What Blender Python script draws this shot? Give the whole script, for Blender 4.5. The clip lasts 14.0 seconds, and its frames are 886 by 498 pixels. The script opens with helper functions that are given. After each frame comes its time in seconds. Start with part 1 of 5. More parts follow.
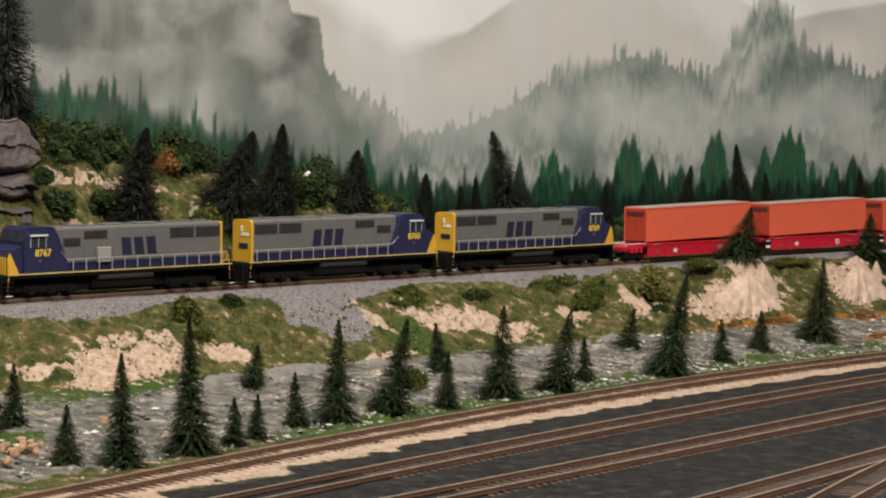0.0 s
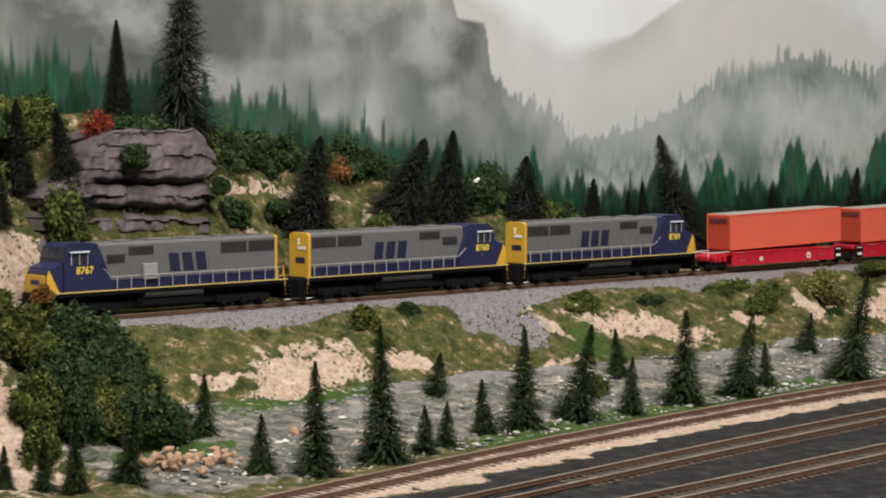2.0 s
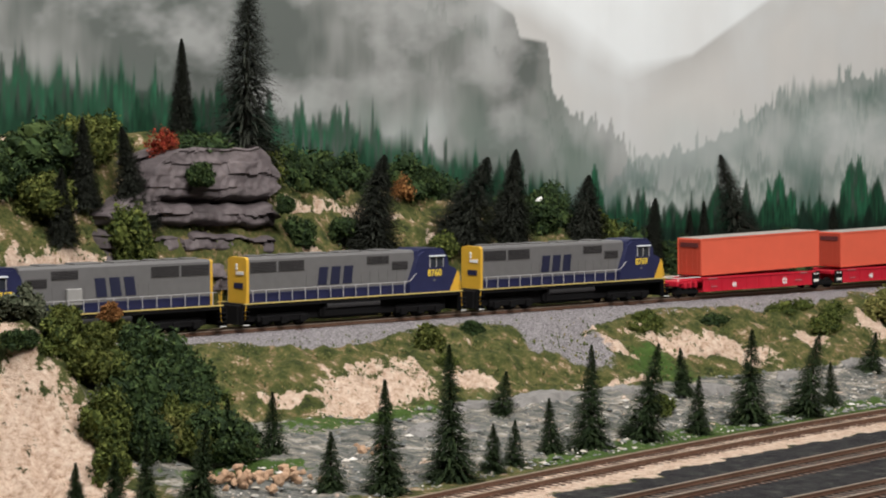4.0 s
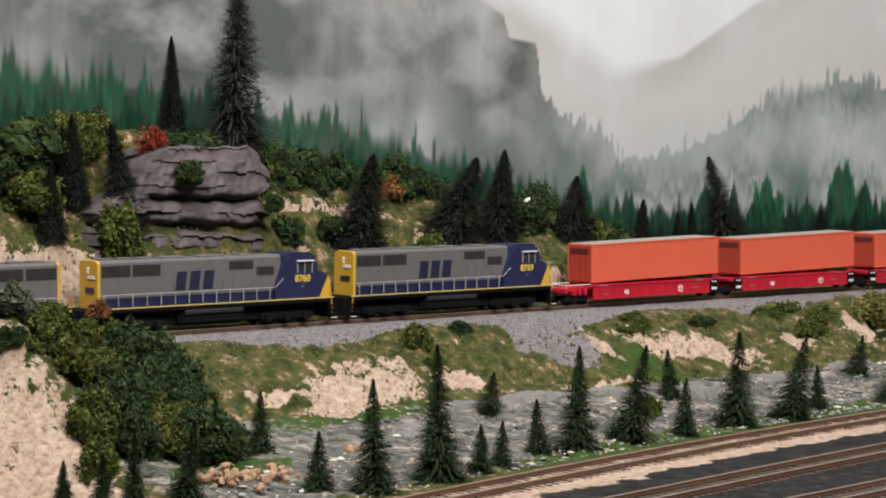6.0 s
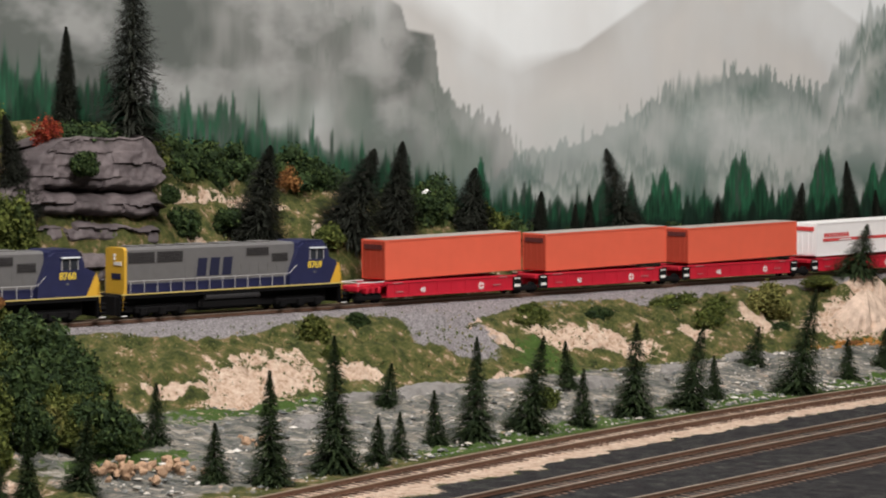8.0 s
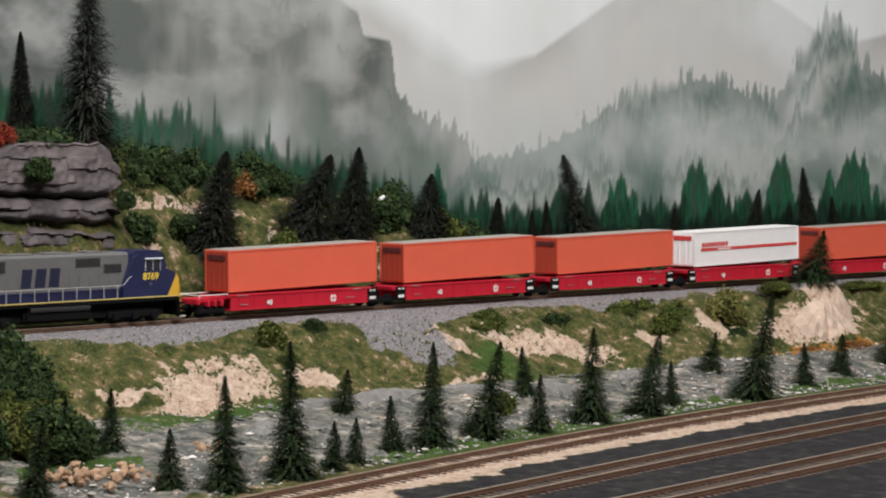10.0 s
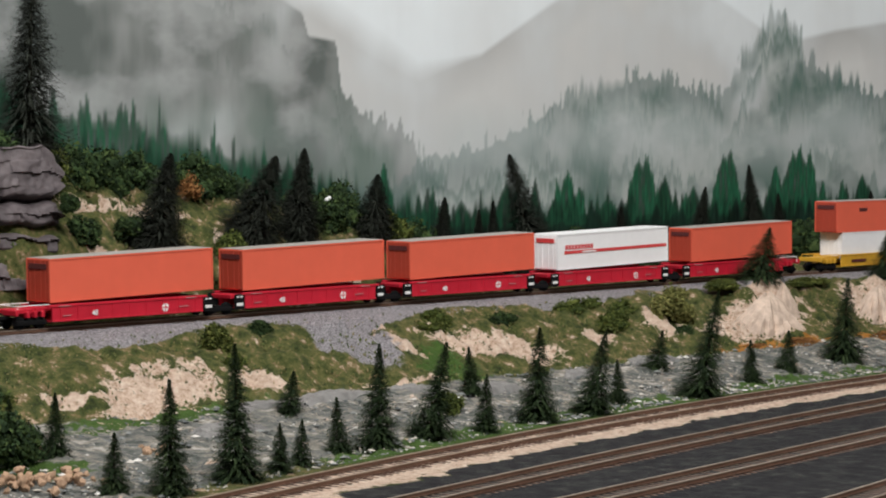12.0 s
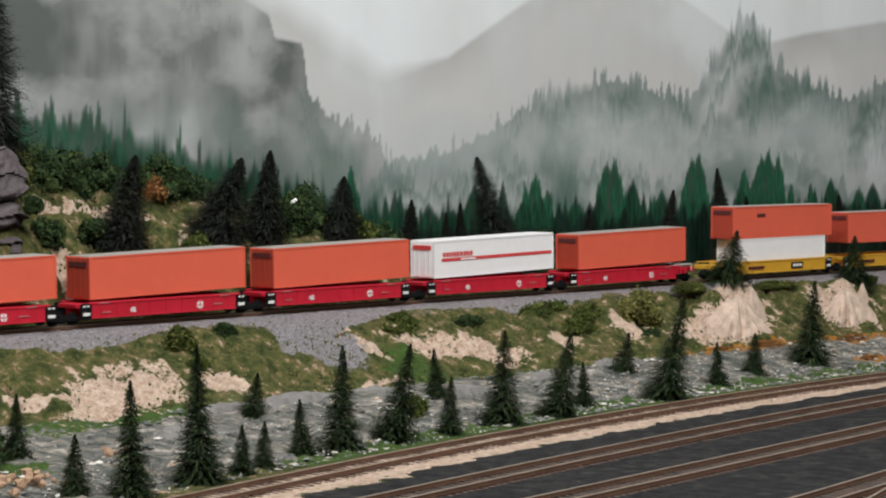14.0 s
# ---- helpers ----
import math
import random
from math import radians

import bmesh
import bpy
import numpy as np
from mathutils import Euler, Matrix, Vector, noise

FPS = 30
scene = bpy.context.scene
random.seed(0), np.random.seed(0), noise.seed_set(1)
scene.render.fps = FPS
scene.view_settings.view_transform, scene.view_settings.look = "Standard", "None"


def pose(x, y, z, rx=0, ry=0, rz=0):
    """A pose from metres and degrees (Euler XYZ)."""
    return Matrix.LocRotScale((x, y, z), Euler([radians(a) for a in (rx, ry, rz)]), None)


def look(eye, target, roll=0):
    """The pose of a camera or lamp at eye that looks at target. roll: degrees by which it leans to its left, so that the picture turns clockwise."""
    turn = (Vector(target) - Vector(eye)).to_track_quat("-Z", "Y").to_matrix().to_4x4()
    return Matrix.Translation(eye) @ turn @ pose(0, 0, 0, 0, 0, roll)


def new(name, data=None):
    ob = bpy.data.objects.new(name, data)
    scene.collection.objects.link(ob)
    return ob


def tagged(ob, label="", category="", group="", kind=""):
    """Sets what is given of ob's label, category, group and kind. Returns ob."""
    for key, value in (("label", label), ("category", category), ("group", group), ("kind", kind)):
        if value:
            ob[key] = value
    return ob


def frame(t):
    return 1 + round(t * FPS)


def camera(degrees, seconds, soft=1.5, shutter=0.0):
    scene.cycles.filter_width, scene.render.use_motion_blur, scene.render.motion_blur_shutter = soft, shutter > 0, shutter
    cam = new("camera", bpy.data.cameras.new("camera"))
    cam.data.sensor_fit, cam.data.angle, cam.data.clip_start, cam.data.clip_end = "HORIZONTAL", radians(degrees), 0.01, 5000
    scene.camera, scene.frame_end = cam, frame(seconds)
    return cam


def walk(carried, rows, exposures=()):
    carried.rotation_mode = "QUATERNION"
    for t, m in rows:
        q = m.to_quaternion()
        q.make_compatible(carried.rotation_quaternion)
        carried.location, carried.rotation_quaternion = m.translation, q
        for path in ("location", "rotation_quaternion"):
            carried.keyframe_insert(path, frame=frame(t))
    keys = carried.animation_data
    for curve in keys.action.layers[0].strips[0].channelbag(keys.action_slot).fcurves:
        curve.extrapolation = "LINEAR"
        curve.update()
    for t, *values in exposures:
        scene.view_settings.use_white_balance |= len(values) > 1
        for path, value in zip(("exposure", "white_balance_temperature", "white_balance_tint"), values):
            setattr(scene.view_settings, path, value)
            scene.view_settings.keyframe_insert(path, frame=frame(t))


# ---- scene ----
cam = camera(20.90, 14.0, soft=2.0, shutter=0.4)
PATH = [
    (0.0, look((0.0656, -0.0176, 0.1642), (0.1911, 1.9742, 0.0333), 0.72)),
    (0.5, look((0.0462, -0.0062, 0.1618), (0.1559, 1.9873, 0.0430), 0.41)),
    (1.0, look((0.0373, -0.0038, 0.1623), (0.1046, 1.9915, 0.0431), 0.04)),
    (1.5, look((0.0266, -0.0023, 0.1609), (0.0696, 1.9937, 0.0418), -0.01)),
    (2.0, look((0.0191, -0.0009, 0.1603), (0.0439, 1.9951, 0.0366), -0.16)),
    (2.5, look((0.0135, 0.0024, 0.1634), (0.0179, 1.9986, 0.0407), -0.25)),
    (3.0, look((0.0090, 0.0018, 0.1588), (-0.0020, 1.9988, 0.0484), -0.22)),
    (5.5, look((-0.0001, 0.0001, 0.1580), (-0.0047, 1.9973, 0.0533), 0.15)),
    (6.0, look((-0.0000, 0.0000, 0.1591), (0.0000, 1.9971, 0.0523), 0.34)),
    (6.5, look((-0.0012, 0.0017, 0.1573), (-0.0006, 1.9988, 0.0510), 0.52)),
    (7.0, look((0.0014, -0.0002, 0.1578), (0.0166, 1.9969, 0.0503), 0.35)),
    (7.5, look((0.0008, 0.0045, 0.1573), (0.0573, 2.0006, 0.0468), 0.40)),
    (8.0, look((0.0026, 0.0042, 0.1564), (0.0853, 1.9994, 0.0455), 0.39)),
    (10.5, look((0.0049, 0.0089, 0.1528), (0.1297, 2.0024, 0.0510), 0.32)),
    (11.0, look((0.0076, 0.0072, 0.1547), (0.1425, 2.0000, 0.0521), 0.21)),
    (11.5, look((0.0086, 0.0086, 0.1542), (0.1548, 2.0006, 0.0511), 0.10)),
    (12.0, look((0.0094, 0.0093, 0.1546), (0.1667, 2.0004, 0.0507), -0.02)),
    (12.5, look((0.0103, 0.0090, 0.1529), (0.1506, 2.0014, 0.0492), 0.10)),
    (13.0, look((0.0129, 0.0064, 0.1538), (0.1634, 1.9978, 0.0448), -0.09)),
    (13.5, look((0.0168, 0.0089, 0.1511), (0.1783, 1.9992, 0.0402), -0.08)),
    (14.0, look((0.0184, 0.0125, 0.1511), (0.1959, 2.0022, 0.0522), 0.03)),
]
EXPOSURES = [(0.0, -0.10, 7400, 14), (1.5, -0.02, 6950, 13), (3.0, 0.04, 6650, 12), (6.5, 0.0, 6720, 13), (8.0, -0.04, 6780, 14), (11.0, -0.14, 6450, 11), (14.0, -0.18, 6400, 10)]
walk(cam, PATH, EXPOSURES)

# ---- light: a room lit from its ceiling ----
world = bpy.data.worlds.new("room_air")
world.use_nodes = True
world.node_tree.nodes["Background"].inputs[0].default_value = (1.0, 0.99, 0.97, 1)
world.node_tree.nodes["Background"].inputs[1].default_value = 0.20
scene.world = world


def area_lamp(name, size_x, size_y, watts, eye, target, colour):
    data = bpy.data.lights.new(name, "AREA")
    data.shape, data.size, data.size_y, data.energy, data.color = "RECTANGLE", size_x, size_y, watts, colour
    ob = new(name, data)
    ob.matrix_world = look(eye, target)
    return tagged(ob, "bright ceiling light panel over the layout", "lamp")


area_lamp("ceiling_lamp", 1.5, 0.5, 70, (0.85, 0.45, 1.80), (0.25, 2.2, 0.05), (1.0, 0.975, 0.955))
area_lamp("ceiling_lamp", 1.2, 0.4, 26, (-0.5, 1.25, 1.85), (0.0, 2.1, 0.05), (1.0, 0.975, 0.955))

# ---- the line of the railway: s runs along it, v across it ----
X0, Y0, TH, K1, K3, GRADE = 0.0226, 2.0845, 0.722, 0.0013, -0.1204, -0.0013
RAIL = -0.006
_S = np.arange(-2.0, 3.0, 0.002)
_A = TH + K1 * _S + K3 * _S ** 2 / 2
_CX = np.concatenate([[0], np.cumsum((np.cos(_A[1:]) + np.cos(_A[:-1])) * 0.001)])
_CY = np.concatenate([[0], np.cumsum((np.sin(_A[1:]) + np.sin(_A[:-1])) * 0.001)])
_CX += X0 - np.interp(0, _S, _CX)
_CY += Y0 - np.interp(0, _S, _CY)


def heading(s):
    return TH + K1 * s + K3 * np.asarray(s) ** 2 / 2


def at(s, v):
    a = heading(s)
    return np.interp(s, _S, _CX) - np.sin(a) * v, np.interp(s, _S, _CY) + np.cos(a) * v


def sm(a, b, x):
    k = np.clip((x - a) / (b - a), 0, 1)
    return k * k * (3 - 2 * k)


def siding_v(s):
    return -0.336 + 0.14 * s - 0.12 * s * s


def ground_z(s, v):
    s, v = np.asarray(s, float), np.asarray(v, float)
    foot = siding_v(s) + 0.035
    bed = -0.083 + 0.021 * sm(0, 1, (v - foot) / np.maximum(-0.13 - foot, 0.02))
    bank = np.interp(v, [-0.135, -0.10, -0.07, -0.045, -0.028], [0, 0.38, 0.68, 0.9, 1])
    z = bed + (-0.011 - bed) * bank
    crest = np.interp(s, [-1.2, -0.6, -0.36, -0.23, -0.18, -0.1, 0.0, 0.1, 0.16, 0.23, 0.3, 0.36, 2],
                      [0.15, 0.15, 0.142, 0.145, 0.132, 0.108, 0.096, 0.08, 0.068, 0.045, 0.015, -0.005, -0.008])
    z = z + 0.0014 * sm(-0.030, -0.024, v) * (1 - sm(0.020, 0.026, v))
    z = z + (crest + 0.011) * np.interp(v, [0.028, 0.045, 0.075, 0.115], [0, 0.42, 0.68, 1])
    z = z + 0.088 * np.exp(-((s + 0.55) / 0.075) ** 2 - ((v + 0.15) / 0.055) ** 2)
    # two plaster spurs beside the line
    z = z + 0.022 * np.exp(-((s - 0.63) / 0.035) ** 2 - ((v + 0.062) / 0.022) ** 2)
    z = z + 0.018 * np.exp(-((s - 0.80) / 0.03) ** 2 - ((v + 0.075) / 0.02) ** 2)
    return z


def fbm(x, y, scale, octaves=4, seed=0.0):
    out = np.zeros(np.shape(x))
    flat_x, flat_y, flat = np.ravel(x), np.ravel(y), np.zeros(np.size(x))
    for i in range(len(flat)):
        flat[i] = noise.fractal((flat_x[i] / scale, flat_y[i] / scale, seed), 0.9, 2.0, octaves)
    return flat.reshape(np.shape(x))


# ---- materials ----
def material(name, rough=0.8, metal=0.0):
    m = bpy.data.materials.new(name)
    m.use_nodes = True
    b = m.node_tree.nodes["Principled BSDF"]
    b.inputs["Roughness"].default_value, b.inputs["Metallic"].default_value = rough, metal
    return m, m.node_tree.nodes, m.node_tree.links, b


def ramp(nodes, stops):
    r = nodes.new("ShaderNodeValToRGB")
    while len(r.color_ramp.elements) < len(stops):
        r.color_ramp.elements.new(0.5)
    for e, (p, c) in zip(r.color_ramp.elements, stops):
        e.position, e.color = p, (*c, 1)
    return r


def tex(nodes, links, kind, scale, detail=4.0, rough=0.6):
    co = nodes.new("ShaderNodeTexCoord")
    n = nodes.new(kind)
    n.inputs["Scale"].default_value = scale
    if kind == "ShaderNodeTexNoise":
        n.inputs["Detail"].default_value, n.inputs["Roughness"].default_value = detail, rough
    links.new(co.outputs["Object"], n.inputs["Vector"])
    return n


def bump(nodes, links, b, source, strength, distance):
    n = nodes.new("ShaderNodeBump")
    n.inputs["Strength"].default_value, n.inputs["Distance"].default_value = strength, distance
    links.new(source, n.inputs["Height"])
    links.new(n.outputs[0], b.inputs["Normal"])


def plain(name, colour, rough=0.5, vary=0.12, scale=150, metal=0.0, relief=0.0):
    """A painted or moulded surface with faint grime at two scales."""
    m, nodes, links, b = material(name, rough, metal)
    n1, n2 = tex(nodes, links, "ShaderNodeTexNoise", scale, 5), tex(nodes, links, "ShaderNodeTexNoise", scale / 9, 3)
    mix = nodes.new("ShaderNodeMath")
    mix.operation = "MULTIPLY_ADD"
    mix.inputs[1].default_value = 0.6
    links.new(n1.outputs[0], mix.inputs[0])
    mul = nodes.new("ShaderNodeMath")
    mul.operation = "MULTIPLY"
    mul.inputs[1].default_value = 0.4
    links.new(n2.outputs[0], mul.inputs[0])
    links.new(mul.outputs[0], mix.inputs[2])
    lo = tuple(max(0, c * (1 - vary * 1.6)) for c in colour)
    hi = tuple(min(1, c * (1 + vary)) for c in colour)
    r = ramp(nodes, [(0.3, lo), (0.7, hi)])
    links.new(mix.outputs[0], r.inputs[0])
    links.new(r.outputs[0], b.inputs["Base Color"])
    rr = nodes.new("ShaderNodeMapRange")
    rr.inputs[3].default_value, rr.inputs[4].default_value = rough * 0.85, min(1, rough * 1.2)
    links.new(n1.outputs[0], rr.inputs[0])
    links.new(rr.outputs[0], b.inputs["Roughness"])
    if relief:
        bump(nodes, links, b, n1.outputs[0], 0.6, relief)
    return m


def foliage(name, stops, scale=160):
    m, nodes, links, b = material(name, 0.85)
    n = tex(nodes, links, "ShaderNodeTexNoise", scale, 3)
    g = nodes.new("ShaderNodeNewGeometry")
    add = nodes.new("ShaderNodeMath")
    add.operation = "MULTIPLY_ADD"
    add.inputs[1].default_value, = (0.5,)
    links.new(g.outputs["Random Per Island"], add.inputs[0])
    half = nodes.new("ShaderNodeMath")
    half.operation = "MULTIPLY"
    half.inputs[1].default_value = 0.32
    links.new(n.outputs[0], half.inputs[0])
    links.new(half.outputs[0], add.inputs[2])
    r = ramp(nodes, stops)
    links.new(add.outputs[0], r.inputs[0])
    links.new(r.outputs[0], b.inputs["Base Color"])
    b.inputs["Specular IOR Level"].default_value = 0.2
    return m


M_NEEDLE = foliage("spruce_needles", [(0.2, (0.010, 0.020, 0.008)), (0.55, (0.026, 0.046, 0.016)), (0.9, (0.075, 0.105, 0.04))])
M_NEEDLE_DARK = foliage("dark_spruce_needles", [(0.2, (0.014, 0.016, 0.012)), (0.6, (0.034, 0.040, 0.030)), (0.9, (0.08, 0.082, 0.06))])
M_FOAM = foliage("green_foam", [(0.2, (0.022, 0.036, 0.008)), (0.5, (0.075, 0.098, 0.020)), (0.85, (0.21, 0.23, 0.06))])
M_FOAM_DARK = foliage("dark_green_foam", [(0.2, (0.010, 0.022, 0.008)), (0.5, (0.030, 0.056, 0.017)), (0.85, (0.095, 0.13, 0.036))])
M_FOAM_PALE = foliage("pale_olive_foam", [(0.2, (0.07, 0.075, 0.02)), (0.5, (0.17, 0.17, 0.05)), (0.85, (0.30, 0.28, 0.11))])
M_FOAM_OLIVE = foliage("olive_foam", [(0.2, (0.028, 0.040, 0.008)), (0.5, (0.080, 0.096, 0.020)), (0.85, (0.19, 0.20, 0.055))])
M_FOAM_RED = foliage("red_foam", [(0.2, (0.10, 0.015, 0.01)), (0.5, (0.27, 0.035, 0.018)), (0.85, (0.40, 0.13, 0.04))])
M_FOAM_RUST = foliage("rust_foam", [(0.2, (0.10, 0.045, 0.015)), (0.5, (0.24, 0.11, 0.035)), (0.85, (0.36, 0.20, 0.08))])
M_FOAM_GREY = foliage("grey_green_foam", [(0.2, (0.03, 0.04, 0.02)), (0.5, (0.07, 0.08, 0.05)), (0.85, (0.16, 0.17, 0.11))])
M_BARK = plain("bark", (0.05, 0.035, 0.022), 0.9)
M_GREY = plain("loco_grey", (0.132, 0.132, 0.133), 0.45, 0.08)
M_ROOF = plain("loco_roof_grey", (0.13, 0.13, 0.128), 0.6, 0.12)
M_BLUE = plain("loco_blue", (0.017, 0.021, 0.068), 0.42, 0.15)
M_YELLOW = plain("loco_yellow", (0.66, 0.39, 0.04), 0.45, 0.06)
M_BLACK = plain("black_plastic", (0.004, 0.004, 0.0045), 0.85, 0.3)
M_BLACK.node_tree.nodes["Principled BSDF"].inputs["Specular IOR Level"].default_value = 0.2
M_LOGO = plain("navy_logo", (0.012, 0.015, 0.042), 0.5, 0.1)
M_GRILLE = plain("dark_grille", (0.055, 0.053, 0.055), 0.7, 0.3, 900)
M_RAILING = plain("grey_railing", (0.42, 0.42, 0.42), 0.5)
M_NUMBER = plain("yellow_number", (0.80, 0.58, 0.06), 0.5, 0.03)
M_WHITE = plain("white_marking", (0.78, 0.78, 0.76), 0.5, 0.04)
M_GLASS_DARK = plain("cab_window", (0.03, 0.035, 0.045), 0.12, 0.1)
M_SHADE = plain("pale_sunshade", (0.62, 0.66, 0.70), 0.5, 0.03)
M_RED = plain("well_car_red", (0.52, 0.014, 0.034), 0.42, 0.10)
M_ORANGE = plain("container_orange", (0.72, 0.125, 0.070), 0.5, 0.05, 60)
# the container orange again, darkened: the door end's shade is in the colour
M_ORANGE_SHADED = plain("container_orange_shaded", (0.42, 0.055, 0.028), 0.55, 0.08, 80)
M_DARKLETTER = plain("dark_lettering", (0.10, 0.02, 0.02), 0.6)
M_CROOF = plain("container_roof_grey", (0.34, 0.32, 0.29), 0.6, 0.12, 90)
M_CWHITE = plain("container_white", (0.86, 0.86, 0.86), 0.4, 0.03)
M_STRIPE = plain("red_stripe", (0.62, 0.06, 0.06), 0.45, 0.05)
M_CARYELLOW = plain("well_car_yellow", (0.62, 0.34, 0.03), 0.45, 0.08)
M_RAILSIDE = plain("rusty_rail", (0.20, 0.115, 0.078), 0.45, 0.25, 300, 0.5)
M_RAILTOP = plain("worn_rail_top", (0.47, 0.38, 0.30), 0.45, 0.15, 300, 0.7)
M_TIE = plain("brown_tie", (0.105, 0.052, 0.034), 0.8, 0.35, 300)
M_STONE = plain("tan_stone", (0.46, 0.30, 0.19), 0.85, 0.25, 120, relief=0.0006)


def by_piece(name, stops, rough=0.85):
    m, nodes, links, b = material(name, rough)
    g = nodes.new("ShaderNodeNewGeometry")
    r = ramp(nodes, stops)
    links.new(g.outputs["Random Per Island"], r.inputs[0])
    links.new(r.outputs[0], b.inputs["Base Color"])
    n = tex(nodes, links, "ShaderNodeTexNoise", 700, 3)
    bump(nodes, links, b, n.outputs[0], 0.5, 0.0004)
    return m


M_PEBBLE = by_piece("creek_pebble", [(0.0, (0.09, 0.10, 0.10)), (0.55, (0.22, 0.23, 0.22)), (0.8, (0.40, 0.36, 0.30)), (1.0, (0.72, 0.70, 0.66))])
M_CHIP = by_piece("ballast_chip", [(0.0, (0.15, 0.14, 0.15)), (0.6, (0.30, 0.285, 0.295)), (1.0, (0.46, 0.44, 0.45))])
M_TUFT = by_piece("grass_tuft", [(0.0, (0.035, 0.060, 0.012)), (0.5, (0.085, 0.110, 0.024)), (0.85, (0.15, 0.145, 0.045)), (1.0, (0.26, 0.20, 0.09))])


def rock_material():
    m, nodes, links, b = material("slate_rock", 0.7)
    n1, n2 = tex(nodes, links, "ShaderNodeTexNoise", 60, 6), tex(nodes, links, "ShaderNodeTexNoise", 14, 4)
    r = ramp(nodes, [(0.30, (0.030, 0.024, 0.026)), (0.48, (0.080, 0.066, 0.069)), (0.68, (0.165, 0.140, 0.142))])
    mix = nodes.new("ShaderNodeMix")
    mix.inputs[0].default_value = 0.5
    links.new(n1.outputs[0], mix.inputs[2])
    links.new(n2.outputs[0], mix.inputs[3])
    links.new(mix.outputs[0], r.inputs[0])
    links.new(r.outputs[0], b.inputs["Base Color"])
    bump(nodes, links, b, n1.outputs[0], 0.8, 0.0015)
    return m


M_ROCK = rock_material()


def ground_material():
    m, nodes, links, b = material("layout_ground", 0.9)
    att = nodes.new("ShaderNodeVertexColor")
    att.layer_name = "cover"
    sep = nodes.new("ShaderNodeSeparateColor")
    links.new(att.outputs[0], sep.inputs[0])
    att2 = nodes.new("ShaderNodeVertexColor")
    att2.layer_name = "cover_more"
    sep2 = nodes.new("ShaderNodeSeparateColor")
    links.new(att2.outputs[0], sep2.inputs[0])
    fine, mid, big = (tex(nodes, links, "ShaderNodeTexNoise", k, 6, 0.7) for k in (420, 90, 22))
    grain = tex(nodes, links, "ShaderNodeTexVoronoi", 900)
    rag = tex(nodes, links, "ShaderNodeTexNoise", 75, 10, 0.72)
    rag_range = nodes.new("ShaderNodeMapRange")
    rag_range.inputs[1].default_value, rag_range.inputs[2].default_value = 0.34, 0.66
    links.new(rag.outputs[0], rag_range.inputs[0])
    ragged = rag_range.outputs[0]

    speck = tex(nodes, links, "ShaderNodeTexNoise", 190, 8, 0.75)
    speck_range = nodes.new("ShaderNodeMapRange")
    speck_range.inputs[1].default_value, speck_range.inputs[2].default_value = 0.33, 0.67
    links.new(speck.outputs[0], speck_range.inputs[0])
    pale = speck_range.outputs[0]

    # creek ledges: noise drawn out along the water
    stretch = nodes.new("ShaderNodeMapping")
    stretch.inputs["Rotation"].default_value = (0, 0, -TH - 0.15)
    stretch.inputs["Scale"].default_value = (0.35, 1.0, 1.0)
    ledge_noise = tex(nodes, links, "ShaderNodeTexNoise", 110, 9, 0.72)
    links.new(ledge_noise.inputs["Vector"].links[0].from_socket, stretch.inputs["Vector"])
    links.new(stretch.outputs[0], ledge_noise.inputs["Vector"])
    ledge_range = nodes.new("ShaderNodeMapRange")
    ledge_range.inputs[1].default_value, ledge_range.inputs[2].default_value = 0.34, 0.66
    links.new(ledge_noise.outputs[0], ledge_range.inputs[0])
    ledges = ledge_range.outputs[0]

    def tint(stops, source):
        r = ramp(nodes, stops)
        links.new(source, r.inputs[0])
        return r.outputs[0]

    blend0 = nodes.new("ShaderNodeMix")
    blend0.inputs[0].default_value = 0.55
    links.new(fine.outputs[0], blend0.inputs[2])
    links.new(mid.outputs[0], blend0.inputs[3])
    blend = nodes.new("ShaderNodeMix")
    blend.inputs[0].default_value = 0.3
    links.new(blend0.outputs[0], blend.inputs[2])
    links.new(big.outputs[0], blend.inputs[3])
    mixed = blend.outputs[0]
    grass = tint([(0.05, (0.024, 0.036, 0.010)), (0.33, (0.070, 0.086, 0.022)), (0.58, (0.125, 0.125, 0.040)), (0.74, (0.23, 0.165, 0.080)), (0.95, (0.54, 0.43, 0.30))], ragged)
    sand = tint([(0.02, (0.24, 0.15, 0.09)), (0.22, (0.52, 0.36, 0.26)), (0.55, (0.69, 0.53, 0.41)), (0.95, (0.82, 0.70, 0.58))], pale)
    creek = tint([(0.04, (0.040, 0.046, 0.040)), (0.24, (0.115, 0.125, 0.112)), (0.50, (0.20, 0.205, 0.188)), (0.70, (0.30, 0.275, 0.225)), (0.92, (0.55, 0.52, 0.47))], ledges)
    ballast = tint([(0.05, (0.13, 0.12, 0.13)), (0.5, (0.29, 0.275, 0.285)), (0.95, (0.44, 0.42, 0.43))], grain.outputs["Color"])
    yard = tint([(0.05, (0.010, 0.010, 0.012)), (0.5, (0.026, 0.026, 0.028)), (0.8, (0.044, 0.046, 0.043)), (1.0, (0.085, 0.085, 0.075))], ragged)
    turf = tint([(0.30, (0.03, 0.07, 0.012)), (0.55, (0.07, 0.13, 0.025)), (0.70, (0.13, 0.19, 0.05))], mixed)
    ochre = tint([(0.30, (0.22, 0.08, 0.01)), (0.50, (0.42, 0.18, 0.03)), (0.70, (0.50, 0.27, 0.08))], mixed)

